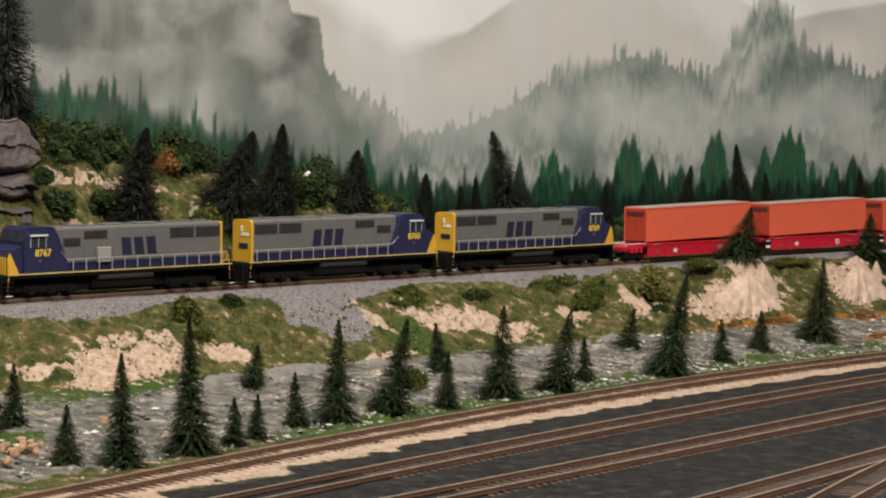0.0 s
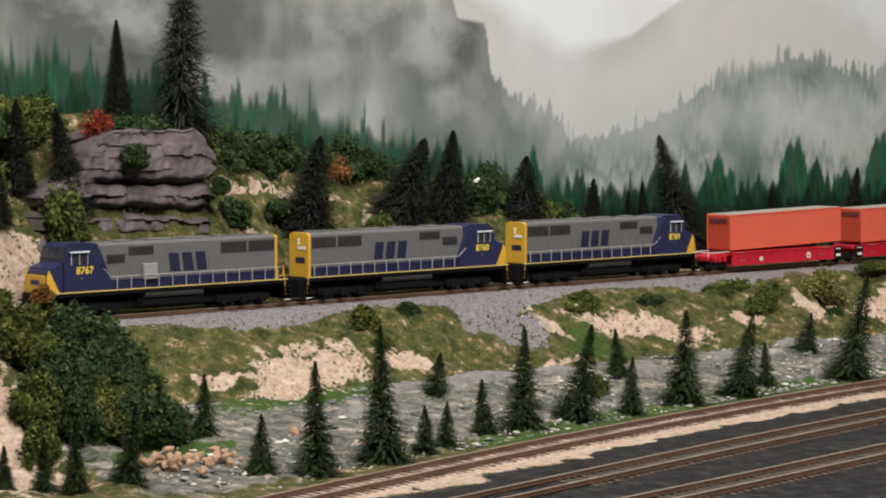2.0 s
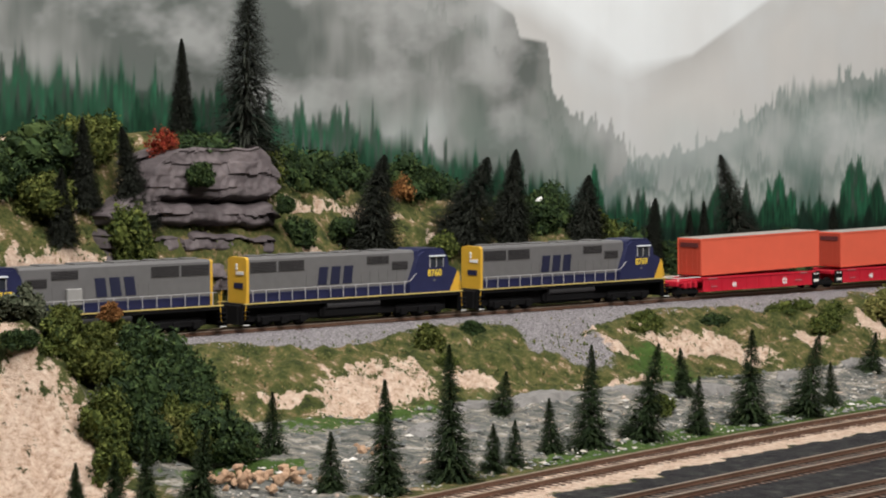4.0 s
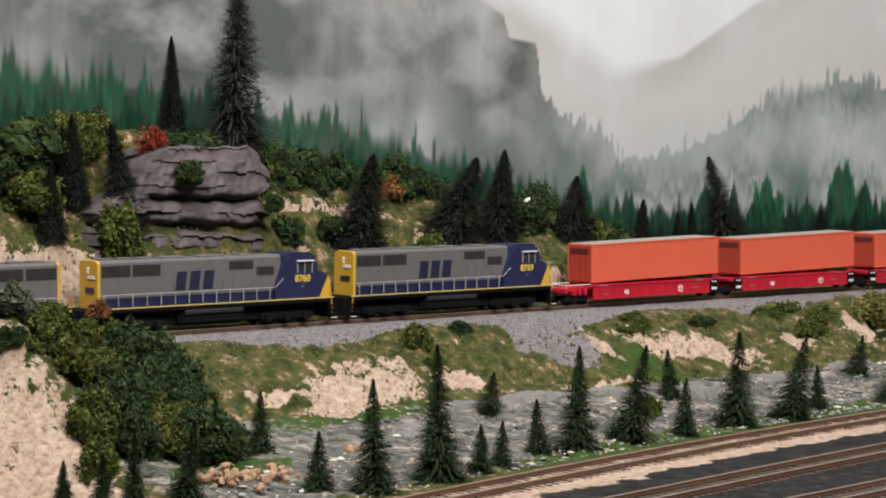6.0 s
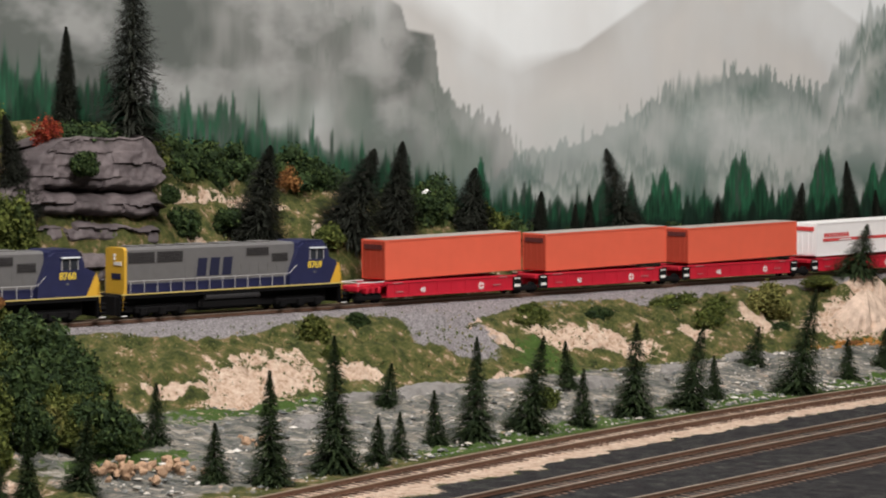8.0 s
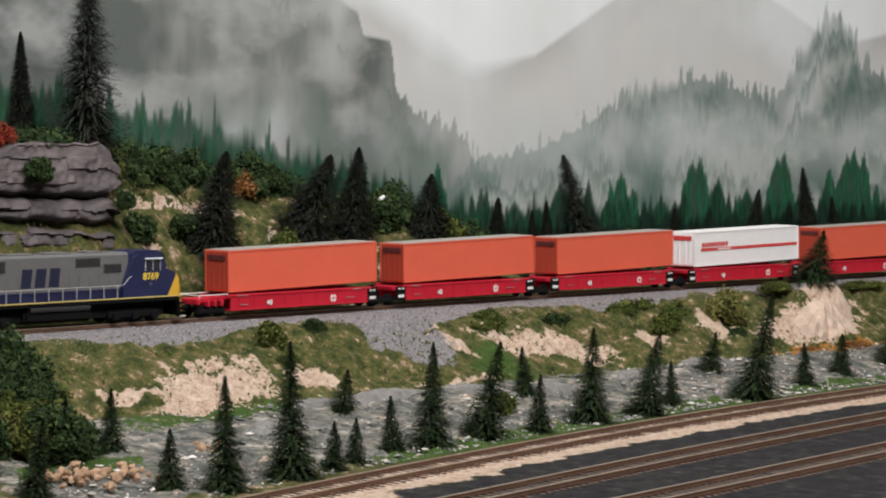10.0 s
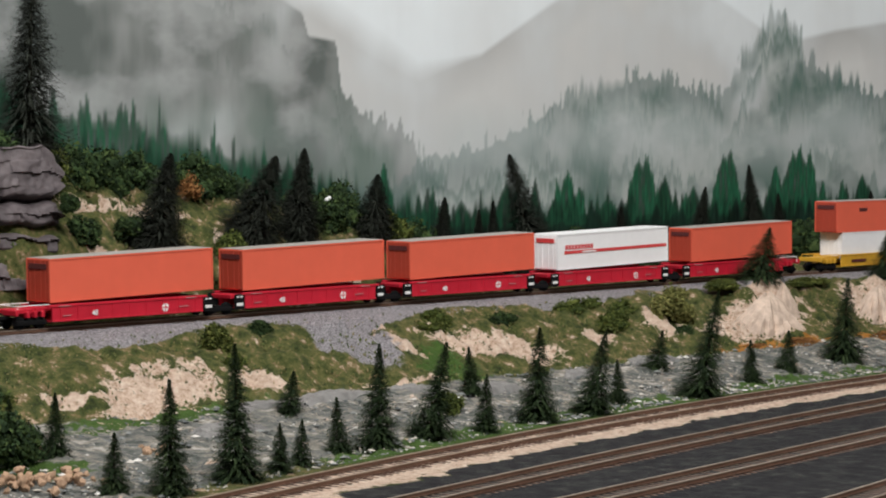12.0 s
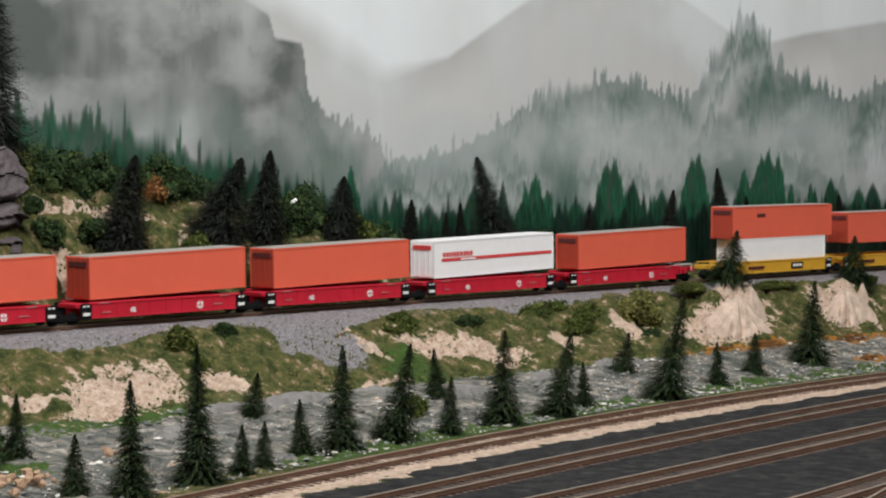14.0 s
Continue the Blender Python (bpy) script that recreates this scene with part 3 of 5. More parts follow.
def tie_mesh(length, width, height, gauge):
    bm = block(-width / 2, width / 2, -length / 2, length / 2, 0, height, width * 0.12)
    wood = len(bm.faces)
    if gauge > 0.02:
        for side in (-0.5, 0.5):
            block(-0.0013, 0.0013, side * gauge - 0.0030, side * gauge - 0.0012, height * 0.5, height + 0.0003, 0, bm)
    bm.faces.ensure_lookup_table()
    for f in bm.faces[wood:]:
        f.material_index = 1
    me = bpy.data.meshes.new("tie")
    bm.to_mesh(me)
    bm.free()
    me.materials.append(M_TIE)
    me.materials.append(M_PLATE)
    return me


def track(label, centre, s0, s1, gauge, base, tie_length, tie_step, tie_from, tie_to, group):
    top = empty("track", label, "track", group)
    line = np.arange(s0, s1, 0.01)
    c = centre(line)
    for side in (-0.5, 0.5):
        v, f = strip(line, c + side * gauge, base + 0.0012, base + 0.0036, 0.0005)
        ob = new("rail", mesh_of("rail", v, f, M_RAILSIDE))
        ob.parent = top
        v, f = strip(line, c + side * gauge, base + 0.00355, base + 0.0042, 0.0009)
        head = new("rail_head", mesh_of("rail_head", v, f, M_RAILTOP))
        head.parent = ob
        v, f = strip(line, c + side * gauge, base + 0.0012, base + 0.0018, 0.0015)
        foot = new("rail_foot", mesh_of("rail_foot", v, f, M_RAILSIDE))
        foot.parent = ob
    me = tie_mesh(tie_length * (0.92 if gauge > 0.02 else 1.0), 0.0026, 0.0014, gauge)
    rng = random.Random(label)
    s = tie_from
    while s < tie_to:
        k = float(centre(np.array([s]))[0])
        slope = float((centre(np.array([s + 0.01]))[0] - k) / 0.01)
        x, y = at(s, k)
        ob = new("tie", me)
        ob.parent = top
        ob.matrix_basis = pose(float(x), float(y), base - 0.0008 + rng.uniform(-0.0002, 0.0002), 0, 0, math.degrees(float(heading(s)) + math.atan(slope)) + rng.uniform(-1.5, 1.5))
        s += tie_step
    return top


TRACKS = "model railway tracks"
track("elevated main line track on grey ballast with reddish ties", lambda s: s * 0.0, -1.15, 1.9, 0.0165, RAIL - 0.0042, 0.030, 0.0068, -0.50, 1.2, TRACKS)
GAUGE = 0.025
track("siding track with brown ties on pale sand", siding_v, -0.75, 1.6, GAUGE, -0.0831, 0.045, 0.0078, -0.48, 1.25, TRACKS)
track("rusty yard track on black ground", lambda s: -0.4465 + 0.135 * s - 0.07 * s * s, -0.75, 1.6, GAUGE, -0.0833, 0.041, 0.0078, -0.30, 0.95, TRACKS)
track("second rusty yard track on black ground", lambda s: -0.5425 + 0.12 * s, -0.75, 1.6, GAUGE, -0.0833, 0.041, 0.0078, -0.30, 0.75, TRACKS)
track("rusty yard ladder track on black ground", lambda s: -0.668 + 0.175 * s, -0.6, 1.6, GAUGE, -0.0833, 0.041, 0.0078, -0.25, 0.5, TRACKS)
track("diverging yard turnout track on black ground", lambda s: -0.692 + 0.32 * s - 0.2 * s * s, -0.3, 0.6, GAUGE, -0.0834, 0.041, 0.0078, -0.2, 0.4, TRACKS)


M_FADED = plain("faded_lettering", (0.45, 0.25, 0.25), 0.6, 0.1)


M_SILL = plain("pale_yellow_stripe", (0.60, 0.47, 0.16), 0.5, 0.1)


# ---- rolling stock: x runs back along the train, z up, the line's height at 0 ----
def wheel_set(parent, x, r=0.0054):
    for side in (-1, 1):
        bm = bmesh.new()
        rod(bm, (x, side * 0.0078, RAIL + r), (x, side * 0.0102, RAIL + r), r, 16)
        rod(bm, (x, side * 0.0070, RAIL + r), (x, side * 0.0078, RAIL + r), r * 1.1, 16)
        part("wheel", bm, M_BLACK, parent)


def loco_truck(parent, x):
    bm = block(x - 0.026, x + 0.026, -0.0135, -0.0105, RAIL + 0.004, RAIL + 0.009, 0.0008)
    block(x - 0.026, x + 0.026, 0.0105, 0.0135, RAIL + 0.004, RAIL + 0.009, 0.0008, bm)
    block(x - 0.024, x + 0.024, -0.0105, 0.0105, RAIL + 0.007, RAIL + 0.011, 0.0005, bm)
    for k in (-0.019, 0, 0.019):
        for side in (-1, 1):
            block(x + k - 0.0032, x + k + 0.0032, side * 0.0145 - 0.0012, side * 0.0145 + 0.0012, RAIL + 0.0025, RAIL + 0.0085, 0.0006, bm)
    truck = part("truck", bm, M_BLACK, parent)
    for k in (-0.019, 0, 0.019):
        wheel_set(truck, x + k)


def locomotive(number, label):
    top = empty("diesel_locomotive", label, "locomotive", "diesel locomotives")
    deck = 0.0138
    # frame and walkway
    bm = block(-0.1145, 0.1165, -0.0172, 0.0172, deck - 0.0035, deck, 0.0005)
    part("frame", bm, M_BLACK, top)
    part("underframe", block(-0.104, 0.104, -0.0092, 0.0092, RAIL + 0.0045, deck - 0.0036, 0.0006), M_BLACK, top)
    for side in (-1, 1):
        part("sill_stripe", block(-0.1145, 0.1165, side * 0.0176 - 0.0004, side * 0.0176 + 0.0004, deck - 0.0003, deck + 0.0006), M_SILL, top, "yellow sill stripe")
    tank = block(-0.034, 0.030, -0.0145, 0.0145, RAIL + 0.0035, deck - 0.0036, 0.0025, None, 3)
    part("fuel_tank", tank, M_BLACK, top)
    bm = bmesh.new()
    for side in (-1, 1):
        rod(bm, (-0.030, side * 0.0150, deck - 0.0055), (0.026, side * 0.0150, deck - 0.0055), 0.0022, 10)
    part("air_reservoir", bm, plain("reservoir_dark", (0.03, 0.03, 0.032), 0.4), top)
    loco_truck(top, -0.072)
    loco_truck(top, 0.072)
    # long hood: lower blue band, grey upper body, rounded roof
    h = 0.0125
    part("hood_base", block(-0.1070, 0.066, -h, h, deck, 0.0216, 0.0003), M_BLUE, top, "dark blue lower hood band")
    outline = [(-h, 0.0217), (h, 0.0217), (h, 0.0484), (h - 0.0016, 0.0499), (h - 0.0040, 0.0504), (-h + 0.0040, 0.0504), (-h + 0.0016, 0.0499), (-h, 0.0484)]
    bm = bmesh.new()
    a = [bm.verts.new((-0.1062, y, z)) for y, z in outline]
    c = [bm.verts.new((0.066, y, z)) for y, z in outline]
    bm.faces.new(a), bm.faces.new(c[::-1])
    for i in range(8):
        bm.faces.new((a[i - 1], c[i - 1], c[i], a[i]))
    bmesh.ops.recalc_face_normals(bm, faces=bm.faces)
    hood = part("hood", bm, M_GREY, top, "grey long hood")
    # yellow rear end
    bm = bmesh.new()
    a = [bm.verts.new((-0.1080, y, z)) for y, z in [(-h, deck)] + [(h, deck)] + outline[2:]]
    c = [bm.verts.new((-0.1056, y * 1.015, z + (0.0003 if z > 0.03 else 0))) for y, z in [(-h, deck)] + [(h, deck)] + outline[2:]]
    bm.faces.new(a), bm.faces.new(c[::-1])
    for i in range(8):
        bm.faces.new((a[i - 1], c[i - 1], c[i], a[i]))
    bmesh.ops.recalc_face_normals(bm, faces=bm.faces)
    rear = part("rear_end", bm, M_YELLOW, top, "bright yellow rear end with dark lettering bars")
    part("rear_mark", block(-0.1084, -0.1079, -0.008, 0.004, 0.0255, 0.0300), M_BLUE, rear)
    part("number_board", block(-0.1086, -0.1079, -0.009, 0.001, 0.0365, 0.0392), M_WHITE, rear)
    for k in (0.0415, 0.0442):
        bm = bmesh.new()
        rod(bm, (-0.1079, 0.0, k), (-0.1090, 0.0, k), 0.0012, 10)
        part("headlight", bm, M_WHITE, rear)
    # roof details: radiator fans, exhaust, winterising hatches
    for x in (-0.093, -0.076, -0.059):
        bm = bmesh.new()
        rod(bm, (x, 0, 0.0503), (x, 0, 0.0515), 0.0072, 20)
        part("radiator_fan", bm, M_ROOF, hood)
    for x0, x1 in ((-0.045, -0.020), (-0.010, 0.015), (0.030, 0.045)):
        part("roof_hatch", block(x0, x1, -0.007, 0.007, 0.0503, 0.0515, 0.0004), M_ROOF, hood)
    # grilles and the slanted logo blocks on both sides
    for side in (-1, 1):
        y = side * (h + 0.0002)
        for x0, x1, z0, z1 in ((-0.1045, -0.0785, 0.0380, 0.0465), (-0.0762, -0.0505, 0.0380, 0.0465), (0.0150, 0.0385, 0.0400, 0.0468), (0.0420, 0.0590, 0.0345, 0.0415)):
            g = part("grille", block(x0, x1, y - 0.0003, y + 0.0003, z0, z1), M_GRILLE, hood, "dark radiator grille")
            bm = bmesh.new()
            k = z0 + 0.0006
            while k < z1 - 0.0005:
                block(x0 + 0.0004, x1 - 0.0004, y + side * 0.0003 - 0.0002, y + side * 0.0003 + 0.0002, k, k + 0.0004, 0, bm)
                k += 0.0012
            part("slats", bm, M_BLACK, g)
        # hood doors
        bm = bmesh.new()
        x = -0.048
        while x < 0.064:
            block(x - 0.00012, x + 0.00012, y - 0.0001, y + 0.0001, 0.0220, 0.0340, 0, bm)
            x += 0.0095
        part("door_seams", bm, M_ROOF, hood)
        # three dark logo blocks
        for k, cx in enumerate((-0.0315, -0.0185, -0.0055)):
            w, z0, z1 = 0.0052, 0.0255, 0.0400
            bm = bmesh.new()
            y0, y1 = sorted((y, y + side * 0.00025))
            prism([(cx - w, z0), (cx + w - 0.0010, z0), (cx + w + 0.0010, z1), (cx - w + 0.0020, z1)], y0, y1, bm)
            part("logo_block", bm, M_LOGO, hood, "dark blue logo shape")
    # cab
    w = 0.0172
    bm = prism([(0.0575, deck), (0.1005, deck), (0.1005, 0.0395), (0.0975, 0.0485), (0.0945, 0.0511), (0.0725, 0.0511), (0.0690, 0.0490), (0.0580, 0.0220)], -w, w)
    bmesh.ops.bevel(bm, geom=[e for e in bm.edges if abs(e.verts[0].co.y - e.verts[1].co.y) < 1e-6 and e.verts[0].co.z > 0.045 and e.verts[1].co.z > 0.045], offset=0.0022, segments=2, affect="EDGES")
    cab = part("cab", bm, M_BLUE, top, "dark blue cab")
    for side in (-1, 1):
        y = side * (w + 0.0001)
        part("side_window", block(0.0795, 0.0945, y - 0.0002, y + 0.0002, 0.0355, 0.0435, 0.0002), M_GLASS_DARK, cab)
        for x in (0.0795, 0.0868, 0.0943):
            part("window_post", block(x - 0.0003, x + 0.0003, y - 0.0006, y + 0.0006, 0.0350, 0.0438), M_RAILING, cab)
        part("sunshade", block(0.0785, 0.0955, y + side * 0.0012 - 0.0013, y + side * 0.0012 + 0.0013, 0.0440, 0.0453, 0.0003), M_SHADE, cab, "pale sunshade over the window")
        lettering("road_number", number, 0.0078, M_NUMBER, cab, pose(0.0850 if side < 0 else 0.0820, side * (w + 0.0002), 0.0303, 90, 0, 0 if side < 0 else 180), "yellow road number")
        part("herald", block(0.0838, 0.0858, y - 0.0002, y + 0.0002, 0.0235, 0.0252), M_ROOF, cab)
    for y in (-0.0115, 0.0, 0.0115):
        bm = block(-0.0002, 0.0002, -0.0048, 0.0048, -0.0042, 0.0042)
        ob = part("windshield", bm, M_GLASS_DARK, cab)
        ob.matrix_basis = pose(0.0993, y, 0.0440, 0, -17, 0)
    # wide nose: blue with a broad yellow front wrapping the corners
    bm = prism([(0.1005, deck), (0.1150, deck), (0.1150, 0.0270), (0.1125, 0.0325), (0.1005, 0.0370)], -0.0150, 0.0150)
    bmesh.ops.bevel(bm, geom=[e for e in bm.edges if min(p.co.x for p in e.verts) > 0.11], offset=0.0018, segments=2, affect="EDGES")
    nose = part("nose", bm, M_BLUE, top, "blue nose with yellow front")
    for side in (-1, 1):
        y0, y1 = sorted((side * 0.0151, side * 0.0154))
        part("nose_stripe", prism([(0.1035, deck), (0.1150, deck), (0.1150, 0.0270), (0.1128, 0.0318)], y0, y1), M_YELLOW, nose, "yellow corner stripe")
    part("nose_front", block(0.1149, 0.1156, -0.0138, 0.0138, deck, 0.0280, 0.0003), M_YELLOW, nose, "yellow nose front")
    part("nose_mark", block(0.1155, 0.1159, -0.006, 0.006, 0.0205, 0.0240), M_BLUE, nose)
    # handrails
    for side in (-1, 1):
        y = side * 0.0170
        bm = bmesh.new()
        rod(bm, (-0.1080, y, 0.0243), (0.052, y, 0.0243), 0.00030, 5)
        rod(bm, (0.052, y, 0.0243), (0.0575, y, 0.0243), 0.00030, 5)
        rod(bm, (0.0575, y, 0.0243), (0.0650, y * 1.03, 0.0310), 0.00030, 5)
        rail = part("handrail", bm, M_RAILING, top, "pale grey handrail")
        x = -0.1050
        while x < 0.060:
            bm = bmesh.new()
            rod(bm, (x, y, deck), (x, y, 0.0243), 0.00034, 5)
            part("stanchion", bm, M_RAILING, rail)
            x += 0.0131
        for x, q in ((-0.1130, -1), (0.1160, 1)):
            bm = bmesh.new()
            rod(bm, (x, y, 0.001), (x - q * 0.002, y, 0.0225), 0.00045, 5)
            part("grab_iron", bm, M_YELLOW, top, "yellow corner grab iron")
            bm = bmesh.new()
            for k in range(4):
                block(x - 0.0035, x + 0.0035, y - 0.0022, y + 0.0022, RAIL + 0.003 + k * 0.0035, RAIL + 0.0038 + k * 0.0035, 0, bm)
            block(x - 0.004, x - 0.0033, y - 0.002, y + 0.002, RAIL + 0.003, deck - 0.002, 0, bm)
            steps = part("corner_steps", bm, M_BLACK, top)
            part("step_edge", block(x - 0.0030, x + 0.0030, y + side * 0.0022 - 0.0002, y + side * 0.0022 + 0.0002, RAIL + 0.0030, RAIL + 0.0037), M_WHITE, steps)
    for q in (-1, 1):
        bm = block(min(q * 0.1145, q * 0.1185), max(q * 0.1145, q * 0.1185), -0.0145, 0.0145, RAIL + 0.0035, deck - 0.001, 0.0005)
        part("pilot", bm, M_BLACK, top)
        bm = block(min(q * 0.1180, q * 0.1252), max(q * 0.1180, q * 0.1252), -0.0016, 0.0016, RAIL + 0.0075, RAIL + 0.0105, 0.0005)
        part("coupler", bm, M_BLACK, top)
    return top


def bogie(parent, x):
    bm = block(x - 0.0145, x + 0.0145, -0.0125, -0.0105, RAIL + 0.003, RAIL + 0.0068, 0.0006)
    block(x - 0.0145, x + 0.0145, 0.0105, 0.0125, RAIL + 0.003, RAIL + 0.0068, 0.0006, bm)
    block(x - 0.004, x + 0.004, -0.0105, 0.0105, RAIL + 0.0045, RAIL + 0.008, 0.0005, bm)
    b = part("bogie", bm, M_BLACK, parent)
    for k in (-0.0098, 0.0098):
        wheel_set(b, x + k, 0.0050)


def well_unit(paint, label, group, first=False, last=False, marks=True):
    """One unit of an articulated well car: side sills, end platforms, bogies."""
    top = empty("well_car", label, "rail car", group)
    x0, x1, w = -0.0835, 0.0705, 0.0178
    for side in (-1, 1):
        y0, y1 = sorted((side * w, side * (w - 0.0018)))
        sill = part("side_sill", block(x0, x1, y0, y1, -0.0006, 0.0115, 0.0004), paint, top)
        part("top_chord", block(x0 - 0.004, x1 + 0.004, min(side * (w + 0.0008), side * (w - 0.002)), max(side * (w + 0.0008), side * (w - 0.002)), 0.0105, 0.0124, 0.0003), paint, sill)
        part("bottom_chord", block(x0, x1, min(side * (w + 0.0006), side * (w - 0.002)), max(side * (w + 0.0006), side * (w - 0.002)), -0.0012, 0.0002, 0.0003), paint, sill)
        bm = bmesh.new()
        for k in range(9):
            x = x0 + 0.008 + k * 0.0172
            block(x - 0.0005, x + 0.0005, min(side * w, side * (w + 0.0005)), max(side * w, side * (w + 0.0005)), -0.0004, 0.0106, 0, bm)
        part("ribs", bm, paint, sill)
        if marks:
            lettering("size_mark", "48", 0.0062, M_WHITE, sill, pose(-0.042, side * (w + 0.0006), 0.0040, 90, 0, 0 if side < 0 else 180), "white size mark 48")
            bm = bmesh.new()
            rod(bm, (0.030, side * (w - 0.0004), 0.0044), (0.030, side * (w + 0.0006), 0.0044), 0.0034, 18)
            mark = part("herald", bm, M_WHITE, sill, "white round herald shape")
            for box in ((0.0296, 0.0304, 0.0010, 0.0078), (0.0266, 0.0334, 0.0040, 0.0048)):
                part("herald_bar", block(box[0], box[1], min(side * (w + 0.0004), side * (w + 0.0008)), max(side * (w + 0.0004), side * (w + 0.0008)), box[2], box[3]), M_RED, mark)
            for a, b2, z in ((-0.078, -0.066, 0.0112), (-0.074, -0.066, 0.0035), (0.044, 0.054, 0.0045), (0.052, 0.062, 0.0112)):
                part("lettering_bar", block(a, b2, min(side * (w + 0.0007), side * (w + 0.0011)), max(side * (w + 0.0007), side * (w + 0.0011)), z - 0.0003, z + 0.0003), M_FADED, sill)
        # black bogie shields at the joints
        for q, a, b2 in ((-1, x0 - 0.0115, x0 - 0.0005), (1, x1 + 0.0005, x1 + 0.0115)):
            if (first and q < 0) or (last and q > 0):
                continue
            sh = part("end_shield", block(a, b2, min(side * w, side * (w - 0.0016)), max(side * w, side * (w - 0.0016)), -0.0015, 0.0112, 0.0004), M_BLACK, top, "black end shield with white figures")
            bm = bmesh.new()
            for k in range(2):
                block(a + 0.002 + k * 0.004, a + 0.0045 + k * 0.004, min(side * w, side * (w + 0.0003)), max(side * w, side * (w + 0.0003)), 0.0085, 0.0098, 0, bm)
            block(a + 0.002, b2 - 0.002, min(side * w, side * (w + 0.0003)), max(side * w, side * (w + 0.0003)), 0.0015, 0.0040, 0, bm)
            part("figures", bm, M_WHITE, sh)
    part("well_floor", block(x0, x1, -w + 0.002, w - 0.002, -0.0014, -0.0002), paint, top)
    for q in (-1, 1):
        a, b2 = (x0 - 0.0118, x0 + 0.004) if q < 0 else (x1 - 0.004, x1 + 0.0122)
        part("end_platform", block(a, b2, -0.0125, 0.0125, 0.0072, 0.0108, 0.0005), paint, top)
    if first or last:
        q = -1 if first else 1
        e = x0 if first else x1
        far = e + q * 0.030
        part("end_deck", block(min(e, far), max(e, far), -0.0105, 0.0105, 0.0060, 0.0098, 0.0008), paint, top)
        part("end_sill", block(min(far, far + q * 0.003), max(far, far + q * 0.003), -0.0155, 0.0155, 0.0050, 0.0098, 0.0006), paint, top)
        bm = bmesh.new()
        for side in (-1, 1):
            rod(bm, (e, side * 0.0135, 0.0125), (far, side * 0.0135, 0.0125), 0.0004, 5)
            rod(bm, (far, side * 0.0135, 0.0060), (far, side * 0.0135, 0.0125), 0.0004, 5)
        rod(bm, (far, -0.0135, 0.0125), (far, 0.0135, 0.0125), 0.0004, 5)
        part("end_railing", bm, M_WHITE if paint == M_RED else paint, top)
        part("coupler", block(min(far, far + q * 0.008), max(far, far + q * 0.008), -0.0015, 0.0015, RAIL + 0.0075, RAIL + 0.0105, 0.0004), M_BLACK, top)
        bm = bmesh.new()
        for k in range(3):
            block(e + q * (0.006 + 0.007 * k) - 0.0014, e + q * (0.006 + 0.007 * k) + 0.0014, -0.0145, 0.0145, 0.003, 0.0080, 0.0005, bm)
        part("deck_brackets", bm, paint, top)
        bogie(top, e + q * 0.016)
    if not last:
        bogie(top, x1 + 0.0234)
    else:
        bogie(top, x1 + 0.016)
    return top


def container(label, length, height, paint, end_paint, roof, group, stripe=False, bar=True, width=0.0296):
    """A shipping container: ribbed walls, corner posts, doors with lock rods, roof."""
    top = empty("shipping_container", label, "container", group)
    h = width / 2
    body = part("body", block(-length / 2, length / 2, -h, h, 0, height, 0.0004), paint, top)
    part("roof", block(-length / 2 + 0.0003, length / 2 - 0.0003, -h + 0.0003, h - 0.0003, height - 0.0001, height + 0.0005, 0.0002), roof, top, "weathered container roof")
    for x in (-length / 2, length / 2):
        for side in (-1, 1):
            part("corner_post", block(x - 0.0006, x + 0.0006, side * h - 0.0006, side * h + 0.0006, 0, height), paint, body)
    for side in (-1, 1):
        for z in (0.0006, height - 0.0006):
            part("side_rail", block(-length / 2, length / 2, side * h - 0.0005, side * h + 0.0005, z - 0.0006, z + 0.0006), paint, body)
    door = part("door", block(-length / 2 - 0.0005, -length / 2, -h + 0.0012, h - 0.0012, 0.0012, height - 0.0012), end_paint, top)
    for y in (-0.010, -0.004, 0.004, 0.010):
        part("lock_rod", rod(bmesh.new(), (-length / 2 - 0.0008, y, 0.0014), (-length / 2 - 0.0008, y, height - 0.0014), 0.0003, 5), end_paint, door)
    if bar:
        part("door_lettering", block(-length / 2 - 0.0012, -length / 2 - 0.0005, -0.0115, 0.0115, height - 0.0082, height - 0.0040), M_STRIPE if stripe else M_DARKLETTER, door, "lettering bar above the doors")
    if stripe:
        for side in (-1, 1):
            y0, y1 = sorted((side * (h + 0.0003), side * (h + 0.0005)))
            part("stripe", block(-length / 2 + 0.010, length / 2 - 0.002, y0, y1, 0.0150, 0.0180), M_STRIPE, body, "thin red stripe along the side")
            bm = bmesh.new()
            for k in range(9):
                block(-length / 2 + 0.0115 + k * 0.0046, -length / 2 + 0.0150 + k * 0.0046, y0, y1, 0.0192, 0.0235, 0, bm)
            part("lettering_bars", bm, M_STRIPE, body)
            part("white_bar", block(-length / 2 + 0.036, -length / 2 + 0.056, y0 + side * 0.0002, y1 + side * 0.0002, 0.0156, 0.0170), M_CWHITE, body)
    return top


